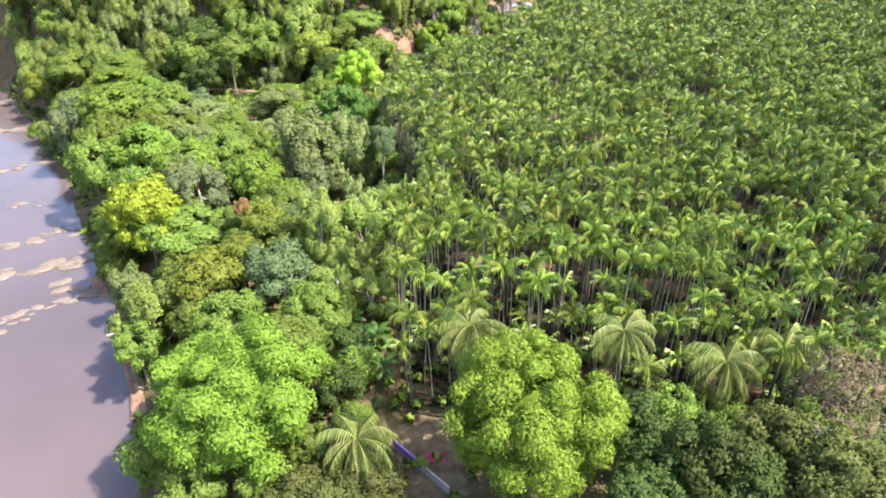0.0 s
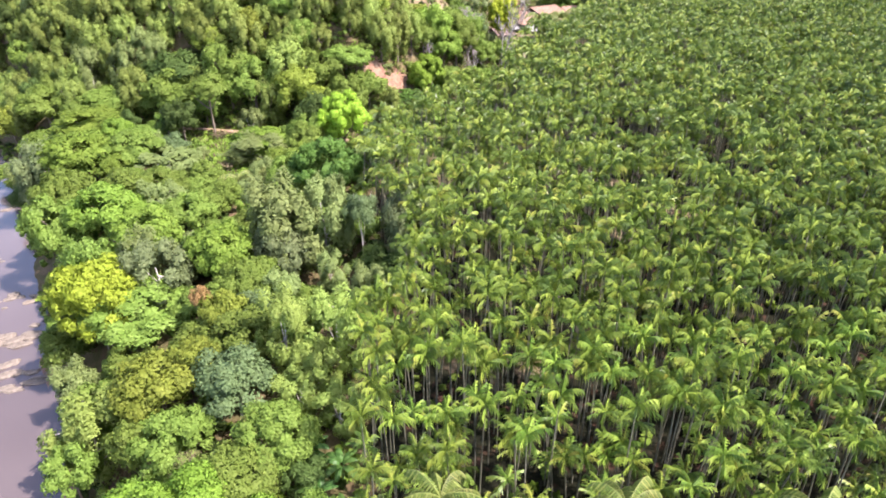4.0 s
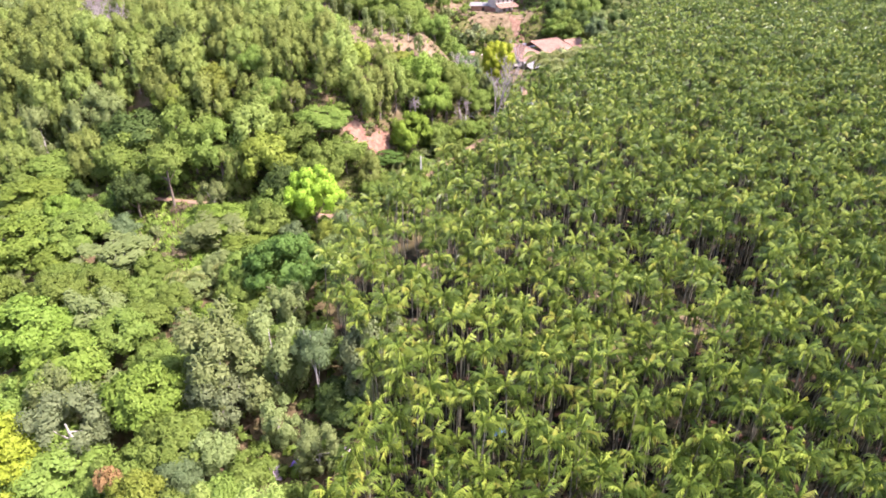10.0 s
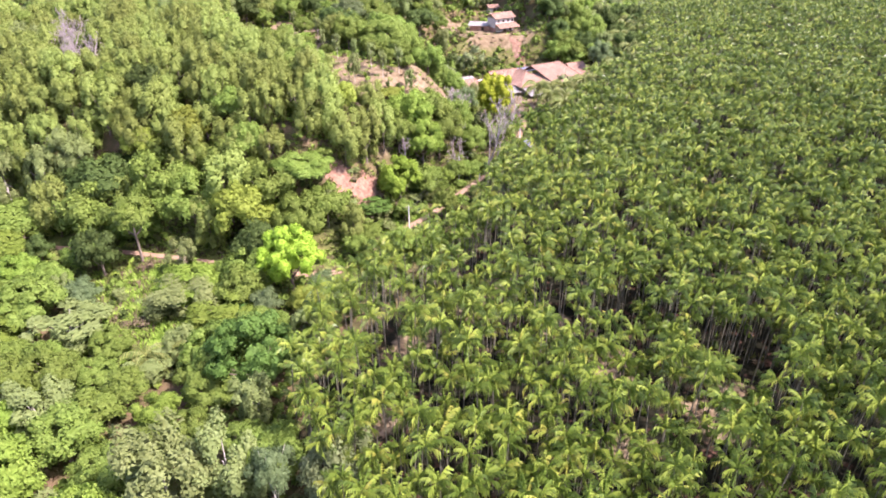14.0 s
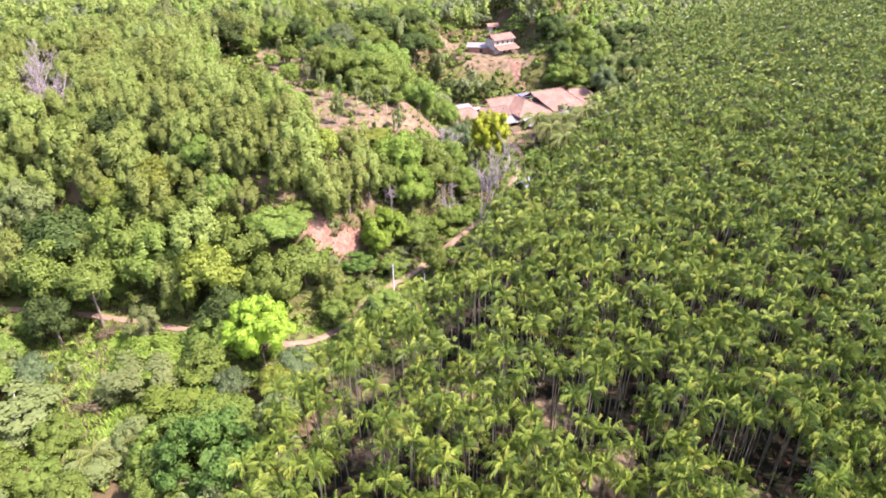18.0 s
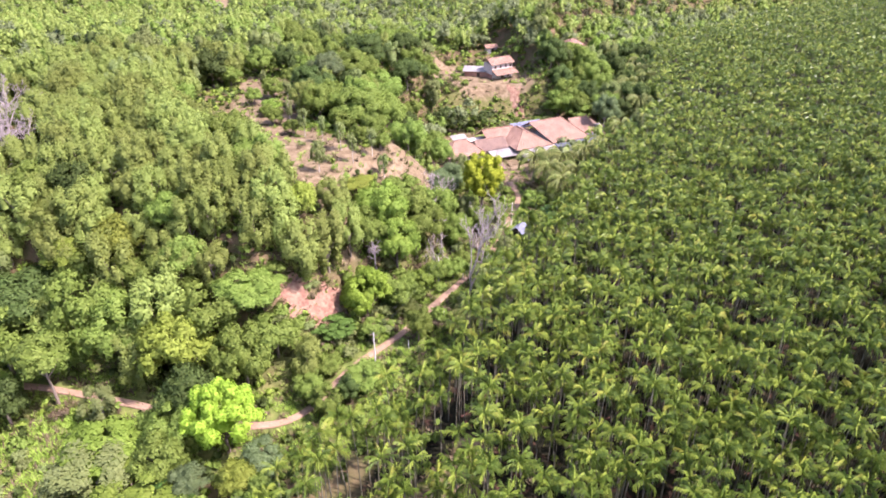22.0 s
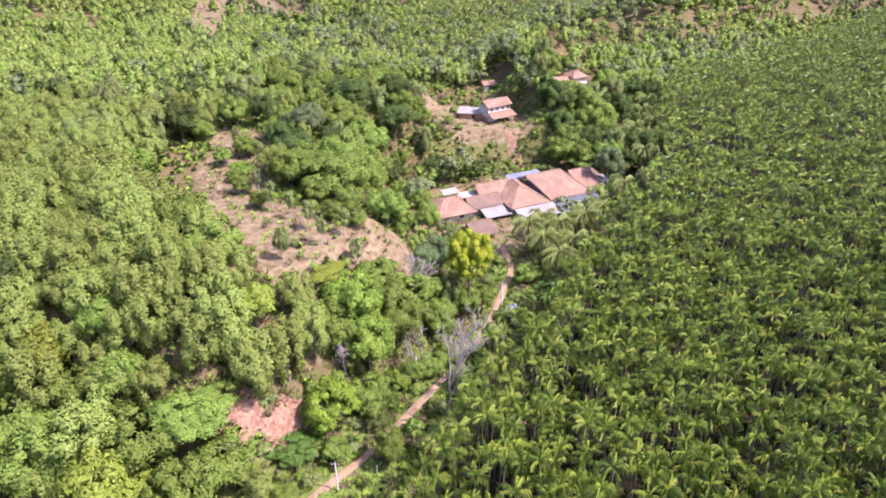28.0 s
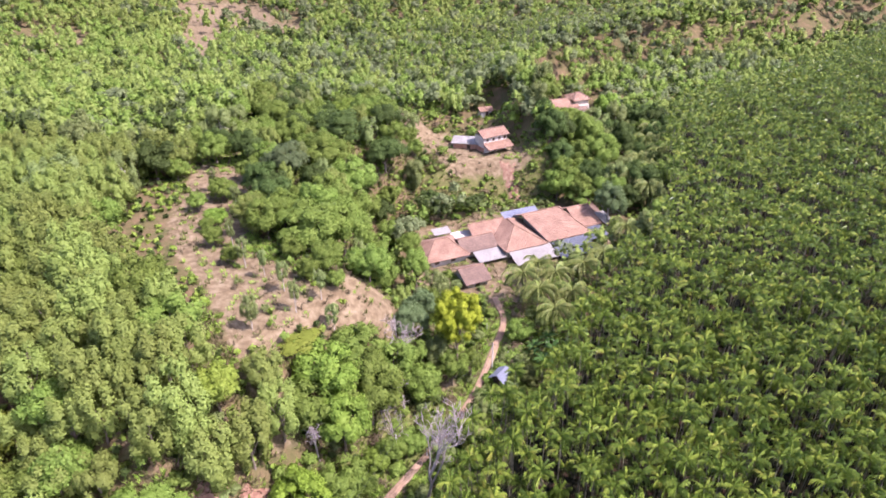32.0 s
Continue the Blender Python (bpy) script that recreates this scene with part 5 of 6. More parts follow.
dens = dens * np.clip(0.75 + 0.6 * waves(wx, wy, 3.5, 5.0), 0.15, 1)
dens = np.where(dtr < 1.15, np.where(dtr < 0.2, 0.8, 0.0), dens)
kw = ru.random(len(wx)) < dens * 0.8
wx, wy, dtr = wx[kw], wy[kw], dtr[kw]
wz = land(wx, wy)
wk = (ru.random(len(wx)) + 0.35 * waves(wx, wy, 9, 1.0)) * np.where(inside(wx, wy, MEADOW), 0.55, 1.0)
for nm, leaf, lo, hi, sd in (("green_tufts", "grass", -9, 0.45, 800), ("dry_tufts", "dry", 0.45, 0.78, 820), ("olive_tufts", "olive", 0.78, 9, 840)):
    jj = (wk >= lo) & (wk < hi)
    V, F, N = mass([tuft(sd + v, 16, 0.75, 0.65) for v in range(5)], wx[jj], wy[jj], wz[jj], np.random.default_rng(sd), 0.5, 1.5, 1.2, np.where(dtr[jj] < 1.2, 0.4, np.where(inside(wx[jj], wy[jj], MEADOW), 1.3, 1.0)))
    ob = new(nm, np_mesh(nm, V, F, [LEAF[leaf]]))
    ob.parent = under
    tagged(ob, kind="stuff")
for nm, leaf, shape, lo, hi, n, size, rad, ht, sd in (("bushes", "mid", "round", -9, 0.35, 18, 0.75, 1.2, 1.5, 700), ("dark_bushes", "dark", "round", 0.35, 0.6, 18, 0.75, 1.3, 1.7, 720), ("tufts", "grass", "loose", 0.6, 9, 16, 0.7, 1.2, 0.8, 740)):
    jj = (kind_ >= lo) & (kind_ < hi)
    V, F, N = mass([(v - [0, 0, 0.8], f, n_) for v, f, n_ in far_variants(shape, n, size, rad, ht, sd, 1)], ux[jj], uy[jj], uz[jj], np.random.default_rng(sd), 0.6, 1.3)
    ob = new(nm, np_mesh(nm, V, F, [LEAF[leaf]], shade=True, normals=N))
    ob.parent = under
    tagged(ob, kind="stuff")

# ---- coconut palms, bananas, bare trees ----
COCO = []
for v in range(5):
    r = np.random.default_rng(900 + v)
    a0 = (1.15, 0.85, 0.5, 0.15, -0.25)[v]
    V, F = frond(r, 4.2, (a0, a0 - (2.3, 2.2, 2.0, 1.7, 1.3)[v]), 0.85, 20, 1.25, 1.0 / 28)
    rib = np.array([[0, 0, 0]] + [[V[4 * i + 0][0], 0, V[4 * i + 0][2]] for i in range(20)])
    rv, rf_ = tube(rib[::2], np.linspace(0.05, 0.012, len(rib[::2])), 4)
    V, F = join([(V, F), (rv, rf_)])
    COCO.append(np_mesh("leaf", V, F, [LEAF["coconut"]]))
DRYLEAF = COCO[4].copy()
DRYLEAF.materials.clear()
DRYLEAF.materials.append(LEAF["dry"])
NUTS = rough_material("green_nuts", [(0.3, (0.12, 0.16, 0.04)), (0.7, (0.30, 0.26, 0.08))], 2.0, 6.0, 0.5)


def coconut_palm(x, y, top, seed, size=1.0, label="coconut palm with a ringed grey trunk and arching feathered leaves"):
    r = np.random.default_rng(seed)
    zg = h(x, y)
    ht = top - zg
    root = new("coconut_palm")
    root.location = (x, y, zg)
    t = np.linspace(0, 1, 9)
    lean = r.normal(size=2) * 0.05 * ht
    path = np.c_[np.outer((1 - t) ** 1.6 - 0.0, -lean), t * ht]
    path[0, 2] = -0.5
    rad = np.interp(t, [0, 0.08, 1], [0.26, 0.17, 0.11]) * (1 + 0.05 * (np.arange(9) % 2))
    v, f = tube(path, rad, 8)
    new("trunk", np_mesh("trunk", v, f, [ARECA_BARK], shade=True)).parent = root
    for i in range(22):
        k = min(4, int(i / 22 * 5))
        ob = new("leaf", DRYLEAF if i == 21 else COCO[k])
        ob.parent = root
        s = r.uniform(0.82, 1.08) * size
        ob.matrix_basis = Matrix.Translation((0, 0, ht)) @ Matrix.Rotation(i * 2.39996 + r.uniform(-0.2, 0.2), 4, "Z") @ Matrix.Rotation(r.uniform(-0.25, 0.25), 4, "X") @ Matrix.Diagonal((s, s, s, 1))
    pieces = []
    for i in range(7):
        a = i * 0.9
        c = np.array([0.25 * math.cos(a), 0.25 * math.sin(a), ht - 0.3 - 0.1 * (i % 2)])
        z = np.linspace(-0.14, 0.14, 5)
        v, f = tube(np.c_[np.full(5, c[0]), np.full(5, c[1]), c[2] + z], 0.12 * np.sqrt(np.clip(1.02 - (z / 0.14) ** 2, 0.02, 1)), 7)
        pieces.append((v, f))
    v, f = join(pieces)
    new("nut_cluster", np_mesh("nut_cluster", v, f, [NUTS], shade=True)).parent = root
    return tagged(root, label, "palm tree", "coconut palms")


for i, (x, y, top) in enumerate(((2.2, 45, 19), (15.1, 44.3, 19), (23.6, 43, 16.8), (29.6, 45.3, 17), (-6.9, 38.1, 13), (29.6, 219.4, 20), (36.0, 219.4, 20.5), (41.8, 222.3, 21), (35.1, 208.8, 19), (32.5, 214.5, 19.5), (53, 237.5, 22), (33.2, 227, 18), (68.5, 294.5, 22), (64, 282, 21), (72, 304, 22), (39, 215, 19), (60, 268, 21), (14.5, 160, 17.5), (66, 276, 21), (76, 296, 22), (63, 262, 21), (70, 285, 22), (47, 229, 20), (-27, 118, 13), (-33, 116, 12.5))):
    coconut_palm(x, y, top + (0.8 if y > 200 else 0), 40 + i, 1.25 if y > 200 else 1.0)

BANANA = []
for v in range(3):
    r = np.random.default_rng(60 + v)
    n = 7
    t = np.linspace(0, 1, n)
    a = (1.2, 0.9, 0.55)[v] - 1.5 * t
    cx, cz = np.cumsum(np.cos(a)) * 2.2 / n, np.cumsum(np.sin(a)) * 2.2 / n
    w = 0.34 * np.sin(np.pi * np.clip(0.08 + 0.9 * t, 0, 1)) ** 0.5
    V = np.stack([np.stack([cx, w, cz - 0.12], 1), np.stack([cx, 0 * w, cz], 1), np.stack([cx, -w, cz - 0.12], 1)], 1).reshape(-1, 3)
    q = (np.arange(n - 1)[:, None] * 3 + np.arange(2)[None]).ravel()
    BANANA.append(np_mesh("leaf", V, np.stack([q, q + 3, q + 4, q + 1], 1), [LEAF["banana"]]))


def banana_plant(x, y, ht, seed):
    r = np.random.default_rng(seed)
    root = new("banana_plant")
    root.location = (x, y, h(x, y))
    v, f = tube([[0, 0, -0.2], [0.03, 0, ht * 0.5], [0, 0.03, ht]], [0.16, 0.13, 0.08], 7)
    new("stem", np_mesh("stem", v, f, [SHAFT], shade=True)).parent = root
    for i in range(8):
        ob = new("leaf", BANANA[i % 3])
        ob.parent = root
        s = r.uniform(0.8, 1.15)
        ob.matrix_basis = Matrix.Translation((0, 0, ht)) @ Matrix.Rotation(i * 2.4 + r.uniform(-0.3, 0.3), 4, "Z") @ Matrix.Diagonal((s, s, s, 1))
    return tagged(root, "banana plant with broad drooping green leaves", "banana plant", "banana plants")


for i, (x, y) in enumerate(((-8.5, 53), (-7, 56), (-10, 57.5), (-6, 51), (33, 200.5), (35, 203), (31.5, 204), (34, 206.5), (38, 204), (-24, 128), (-20, 127))):
    banana_plant(x, y, 2.0 + 0.25 * (i % 3), 70 + i)


def bare_tree(x, y, ht, seed, label, spread=0.35, rise=0.15, girth=0.02):
    """Leafless tree: trunk, forked limbs and fine twigs."""
    r = np.random.default_rng(seed)
    limbs, twigs = [], []

    def grow(p, d, ln, rad, depth):
        n = 5
        pts, q, dd = [p], p, d
        for _ in range(n - 1):
            dd = dd + r.normal(size=3) * 0.10
            dd = dd / np.linalg.norm(dd)
            q = q + dd * ln / (n - 1)
            pts.append(q)
        (limbs if depth < 2 else twigs).append(tube(pts, np.maximum(np.linspace(rad, rad * 0.5, n), 0.03), 6 if depth < 2 else 3))
        if depth < (5 if ht > 10 else 4):
            for k in range(5 if depth == 0 else 3):
                e = dd + r.normal(size=3) * (spread + 0.2 * depth) + [0, 0, rise * (1 + depth)]
                grow(pts[-1 - (k % 3)], e / np.linalg.norm(e), ln * r.uniform(0.45, 0.65), rad * 0.48, depth + 1)

    root = new("bare_tree")
    root.location = (x, y, h(x, y))
    grow(np.array([0, 0, -0.3]), np.array([0, 0, 1.0]), ht * 0.5, girth * ht, 0)
    for nm, pc in (("trunk", limbs), ("crown", twigs)):
        v, f = join(pc)
        new(nm, np_mesh(nm, v, f, [GREY_BARK], shade=True)).parent = root
    return tagged(root, label, "tree", "bare trees")


bare_tree(14.2, 170.8, 23, 3, "tall leafless pale tree beside the dirt track", 0.16, 0.3, 0.012)
bare_tree(8.2, 180.5, 9.5, 4, "leafless pale tree with a spread of fine twigs")
bare_tree(-1.8, 173.2, 9, 5, "leafless pale tree with a spread of fine twigs")
bare_tree(23.4, 30.2, 12.5, 6, "dead pale tree with bare crooked limbs", 0.6)
for i, (x, y) in enumerate(((-72, 186), (-76, 190), (-80, 197), (-84, 200), (-70, 190), (-88, 212), (-78, 203), (9, 186), (8, 192))):
    bare_tree(x, y, 10.5 + (i % 3), 10 + i, "leafless grey tree on the hillside")

# ---- buildings ----


def tile_material(name, stops, ribs=5.0, rough=0.85, metal=0.0):
    """Roof covering: courses across the slope with weathered tones."""
    m, nodes, links, bsdf = material(name)
    a, b = noise_node(nodes, links, 0.35, 4.0), noise_node(nodes, links, 3.0, 5.0)
    mx = nodes.new("ShaderNodeMath")
    mx.operation = "MULTIPLY_ADD"
    links.new(b.outputs["Fac"], mx.inputs[0])
    mx.inputs[1].default_value = 0.5
    hf = nodes.new("ShaderNodeMath")
    hf.operation = "MULTIPLY"
    hf.inputs[1].default_value = 0.5
    links.new(a.outputs["Fac"], hf.inputs[0])
    links.new(hf.outputs[0], mx.inputs[2])
    r = ramp(nodes, stops)
    links.new(mx.outputs[0], r.inputs["Fac"])
    links.new(r.outputs["Color"], bsdf.inputs["Base Color"])
    tc = nodes.new("ShaderNodeTexCoord")
    w = nodes.new("ShaderNodeTexWave")
    w.inputs["Scale"].default_value, w.inputs["Distortion"].default_value = ribs, 0.3
    links.new(tc.outputs["Object"], w.inputs["Vector"])
    bp = nodes.new("ShaderNodeBump")
    bp.inputs["Strength"].default_value, bp.inputs["Distance"].default_value = 0.6, 0.05
    links.new(w.outputs["Fac"], bp.inputs["Height"])
    links.new(bp.outputs[0], bsdf.inputs["Normal"])
    bsdf.inputs["Roughness"].default_value, bsdf.inputs["Metallic"].default_value = rough, metal
    return m


TILE = tile_material("clay_tiles", [(0.28, (0.10, 0.056, 0.036)), (0.42, (0.17, 0.095, 0.06)), (0.56, (0.235, 0.14, 0.09)), (0.72, (0.31, 0.205, 0.14))])
TILE_OLD = tile_material("old_clay_tiles", [(0.3, (0.075, 0.048, 0.034)), (0.5, (0.145, 0.092, 0.064)), (0.7, (0.22, 0.15, 0.108))])
SHEET_WHITE = tile_material("pale_sheet", [(0.3, (0.15, 0.135, 0.115)), (0.55, (0.235, 0.22, 0.195)), (0.8, (0.33, 0.315, 0.285))], 4.0, 0.6)
SHEET_DARK = tile_material("dark_sheet", [(0.3, (0.05, 0.055, 0.065)), (0.6, (0.10, 0.11, 0.13)), (0.8, (0.18, 0.19, 0.21))], 4.0, 0.45)
SHEET_BLUE = tile_material("blue_grey_sheet", [(0.3, (0.09, 0.10, 0.13)), (0.6, (0.16, 0.17, 0.21)), (0.8, (0.24, 0.25, 0.29))], 4.0, 0.5)
PLASTER = rough_material("limewash", [(0.3, (0.34, 0.29, 0.24)), (0.5, (0.50, 0.45, 0.39)), (0.7, (0.60, 0.56, 0.50))], 0.5, 4.0, 0.9, 0.2)
BRICKWORK = rough_material("laterite_wall", [(0.3, (0.22, 0.10, 0.07)), (0.5, (0.34, 0.18, 0.12)), (0.7, (0.44, 0.27, 0.19))], 0.8, 5.0, 0.95, 0.5)
TIMBER = rough_material("weathered_timber", [(0.3, (0.09, 0.06, 0.04)), (0.7, (0.24, 0.17, 0.11))], 1.0, 7.0, 0.85, 0.4)
DARK_WOOD = rough_material("dark_joinery", [(0.3, (0.03, 0.022, 0.016)), (0.7, (0.08, 0.055, 0.035))], 1.0, 7.0, 0.7, 0.3)


def part(name, bm, mat, parent, label=""):
    bmesh.ops.recalc_face_normals(bm, faces=bm.faces)
    me = bpy.data.meshes.new(name)
    bm.to_mesh(me)
    bm.free()
    me.materials.append(mat)
    ob = new(name, me)
    ob.parent = parent
    return tagged(ob, label)


def box_bm(x0, y0, z0, x1, y1, z1, bevel=0.0):
    bm = bmesh.new()
    bmesh.ops.create_cube(bm, size=1.0, matrix=Matrix.Translation(((x0 + x1) / 2, (y0 + y1) / 2, (z0 + z1) / 2)) @ Matrix.Diagonal((x1 - x0, y1 - y0, z1 - z0, 1)))
    if bevel:
        bmesh.ops.bevel(bm, geom=bm.edges, offset=bevel, segments=1, affect="EDGES")
    return bm


def slab_bm(polys, thick=0.14):
    """Roof planes given as corner lists, each with the thickness of its covering, edges a little uneven."""
    bm = bmesh.new()
    for poly in polys:
        top = [bm.verts.new(p) for p in poly]
        bot = [bm.verts.new((p[0], p[1], p[2] - thick)) for p in poly]
        bm.faces.new(top)
        bm.faces.new(list(reversed(bot)))
        for i in range(len(poly)):
            j = (i + 1) % len(poly)
            bm.faces.new((top[i], bot[i], bot[j], top[j]))
    return bm


def hip(u0, u1, v0, v1, ze, zr, ra, rb):
    """Hip roof planes: eaves rectangle, ridge from ra to rb (points in plan)."""
    a, b = (*ra, zr), (*rb, zr)
    c = [(u0, v0, ze), (u1, v0, ze), (u1, v1, ze), (u0, v1, ze)]
    if abs(ra[0] - rb[0]) >= abs(ra[1] - rb[1]):
        return [[c[0], c[1], b, a], [c[2], c[3], a, b], [c[3], c[0], a], [c[1], c[2], b]]
    return [[c[0], c[1], a], [c[2], c[3], b], [c[3], c[0], a, b], [c[1], c[2], b, a]]


def gable(u0, u1, v0, v1, ze, zr, along="u", mid=0.5):
    if along == "u":
        m = v0 + (v1 - v0) * mid
        return [[(u0, v0, ze), (u1, v0, ze), (u1, m, zr), (u0, m, zr)], [(u0, m, zr), (u1, m, zr), (u1, v1, ze), (u0, v1, ze)]]
    m = u0 + (u1 - u0) * mid
    return [[(u0, v0, ze), (m, v0, zr), (m, v1, zr), (u0, v1, ze)], [(m, v0, zr), (u1, v0, ze), (u1, v1, ze), (m, v1, zr)]]


def lean(u0, u1, v0, v1, zf, zb):
    return [[(u0, v0, zf), (u1, v0, zf), (u1, v1, zb), (u0, v1, zb)]]


def caps(parent, roof, pts, mat):
    """Rounded ridge tiles along lines."""
    for a, b in pts:
        n = max(2, int((Vector(b) - Vector(a)).length / 0.45))
        t = np.linspace(0, 1, n + 1)[:, None]
        path = np.array(a) * (1 - t) + np.array(b) * t + [0, 0, 0.04]
        v, f = tube(path, 0.11 + 0.02 * (np.arange(n + 1) % 2), 6)
        new("ridge_cap", np_mesh("ridge_cap", v, f, [mat], shade=True)).parent = roof


def opening(parent, name, x, y, z, w, ht, axis, label=""):
    """A dark-framed window or door set into a wall that runs along axis."""
    d = 0.05
    if axis == "u":
        fr = box_bm(x - w / 2 - 0.08, y - d, z - 0.08, x + w / 2 + 0.08, y + d, z + ht + 0.08, 0.015)
        pn = box_bm(x - w / 2, y - d - 0.03, z, x + w / 2, y - d + 0.02, z + ht)
    else:
        fr = box_bm(x - d, y - w / 2 - 0.08, z - 0.08, x + d, y + w / 2 + 0.08, z + ht + 0.08, 0.015)
        pn = box_bm(x - d - 0.03, y - w / 2, z, x - d + 0.02, y + w / 2, z + ht)
    ob = part(name, fr, TIMBER, parent, label)
    part("shutter", pn, DARK_WOOD, ob)
    return ob


def posts(parent, pts, z0, z1, r=0.07):
    for x, y in pts:
        v, f = tube([[x, y, z0 - 0.2], [x, y, (z0 + z1) / 2], [x, y, z1]], [r * 1.15, r, r], 7)
        new("post", np_mesh("post", v, f, [TIMBER], shade=True)).parent = parent


# the farmhouse: linked blocks under clay tiles, sheet lean-tos towards the grove
farm = new("farmhouse")
farm.matrix_basis = Matrix.Translation((30, 245, 0)) @ Matrix.Rotation(radians(26.8), 4, "Z")
FZ = 12.6
for u0, u1, v0, v1, zt in ((5.6, 16, -4.2, 8, 15.4), (-5.6, 3.6, -4.6, 8, 15.3), (-24, -15, -1.5, 7, 15.0), (-14.6, -6.0, -0.6, 8.4, 15.2), (16.4, 21, -1.2, 8, 15.3), (-19.4, -14.6, -12.4, -6.6, 14.5)):
    part("wall", box_bm(u0, v0, FZ - 0.6, u1, v1, zt, 0.02), PLASTER, farm)
ROOFS = (
    ("roof", [[(4.8, -5.4, 15.6), (17, -5.2, 15.5), (13.0, 4.2, 18.9), (2.6, 4.2, 18.7)], [(2.6, 4.2, 18.7), (13.0, 4.2, 18.9), (17, 9.4, 16.0), (3.2, 9.4, 16.0)], [(17, -5.2, 15.5), (17, 9.4, 16.0), (13.0, 4.2, 18.9)]], TILE, [((2.6, 4.2, 18.7), (13.0, 4.2, 18.9)), ((13.0, 4.2, 18.9), (17, -5.2, 15.5))], ""),
    ("roof", gable(15.5, 22, -2.2, 9.2, 15.4, 18.0, "u", 0.55), TILE, [((15.5, 4.07, 18.0), (22, 4.07, 18.0))], ""),
    ("roof", hip(-6.6, 4.6, -5.6, 9, 15.4, 18.1, (-0.9, 1.0), (-0.9, 5.0)), TILE, [((-0.9, 1.0, 18.1), (-0.9, 5.0, 18.1)), ((-0.9, 1.0, 18.1), (-6.6, -5.6, 15.4)), ((-0.9, 1.0, 18.1), (4.6, -5.6, 15.4))], ""),
    ("roof", gable(-11, -1.2, 1.6, 9.8, 15.5, 17.9, "u", 0.55), TILE, [((-11, 6.1, 17.9), (-1.2, 6.1, 17.9))], ""),
    ("roof", hip(-25.2, -14, -2.6, 8, 15.0, 17.3, (-20.5, 3.2), (-17.5, 3.2)), TILE, [((-20.5, 3.2, 17.3), (-17.5, 3.2, 17.3)), ((-20.5, 3.2, 17.3), (-25.2, -2.6, 15)), ((-17.5, 3.2, 17.3), (-14, -2.6, 15))], ""),
    ("roof", gable(-15.5, -6.4, -1.7, 5.6, 15.1, 16.9, "u", 0.5), TILE_OLD, [((-15.5, 1.95, 16.9), (-6.4, 1.95, 16.9))], "darker weathered clay tile roof"),
    ("roof", gable(-20.2, -13.9, -13.4, -5.8, 14.5, 16.0, "u", 0.6), TILE_OLD, [((-20.2, -8.8, 16.0), (-13.9, -8.8, 16.0))], "weathered brown tile roof of the front annexe"),
    ("lean_to_roof", lean(-13.2, -6.2, -5.6, -1.3, 14.2, 15.0), SHEET_WHITE, [], "pale sheet roof"),
    ("lean_to_roof", lean(-5.7, 5.2, -9.8, -5.2, 14.0, 15.2), SHEET_WHITE, [], "long pale sheet roof"),
    ("lean_to_roof", lean(5.4, 15.4, -11, -5.2, 13.9, 15.3), SHEET_DARK, [], "dark sheet roof"),
    ("lean_to_roof", lean(15.6, 21.5, -6.5, -2.1, 14.3, 15.2), SHEET_DARK, [], "dark sheet roof"),
    ("lean_to_roof", lean(0.8, 10.8, 9.1, 11.6, 15.6, 16.3), SHEET_BLUE, [], "blue-grey sheet roof"),
    ("lean_to_roof", lean(22.1, 26.2, 4.2, 10.6, 15.0, 16.2), TILE_OLD, [], "dark weathered tile roof"),
    ("lean_to_roof", lean(23.6, 26.6, -1.2, 3.8, 14.6, 15.3), SHEET_WHITE, [], "small pale sheet roof"),
    ("lean_to_roof", lean(-18.6, -14.2, 8.1, 10.6, 15.5, 16.0), SHEET_WHITE, [], "small pale sheet roof"),
)
for nm, planes, mat, cap, lab in ROOFS:
    ob = part(nm, slab_bm(planes), mat, farm, lab)
    caps(farm, ob, cap, TILE)
posts(farm, [(-13, -5.4), (-9.6, -5.4), (-6.4, -5.4), (-5.4, -9.6), (-1.8, -9.6), (1.8, -9.6), (5.0, -9.6)], FZ, 14.0)
posts(farm, [(5.8, -10.8), (9, -10.8), (12, -10.8), (15.2, -10.8), (18, -6.3), (21.2, -6.3), (23.8, -1), (26.4, -1), (26.4, 3.6), (26, 10.2), (22.4, 10.2)], FZ, 13.9)
for u in (-22, -18, -3.4, 0.6, 8, 12):
    opening(farm, "window", u, {-22: -1.5, -18: -1.5}.get(u, -4.6 if u < 5 else -4.2), FZ + 1.0, 1.0, 1.2, "u")
opening(farm, "door", -1.4, -4.6, FZ, 1.1, 2.05, "u")
opening(farm, "door", -17, -12.4, FZ, 1.0, 1.8, "u")
opening(farm, "window", -24, 2, FZ + 1.0, 1.0, 1.1, "v")
opening(farm, "window", -24, 5, FZ + 1.0, 1.0, 1.1, "v")
tagged(farm, "rambling farmhouse with red clay tile roofs and pale sheet lean-tos", "house")

# the two-storey house on the terrace
hz = 21.6
upper = new("two_storey_house")
upper.matrix_basis = Matrix.Translation((23.2, 284.6, 0)) @ Matrix.Rotation(radians(33), 4, "Z") @ Matrix.Diagonal((0.9, 1, 1, 1))
part("wall", box_bm(-4.4, -1.6, hz - 1.0, 4.2, 3.2, 26.7, 0.02), PLASTER, upper)
part("side_wall", box_bm(-4.55, -1.75, hz - 1.0, -4.4, 3.3, 23.6, 0.01), BRICKWORK, upper, "bare laterite lower gable wall")
ob = part("roof", slab_bm(gable(-5, 4.8, -2.2, 3.8, 26.8, 28.2, "u", 0.5)), TILE, upper)
caps(upper, ob, [((-5, 0.8, 28.2), (4.8, 0.8, 28.2))], TILE_OLD)
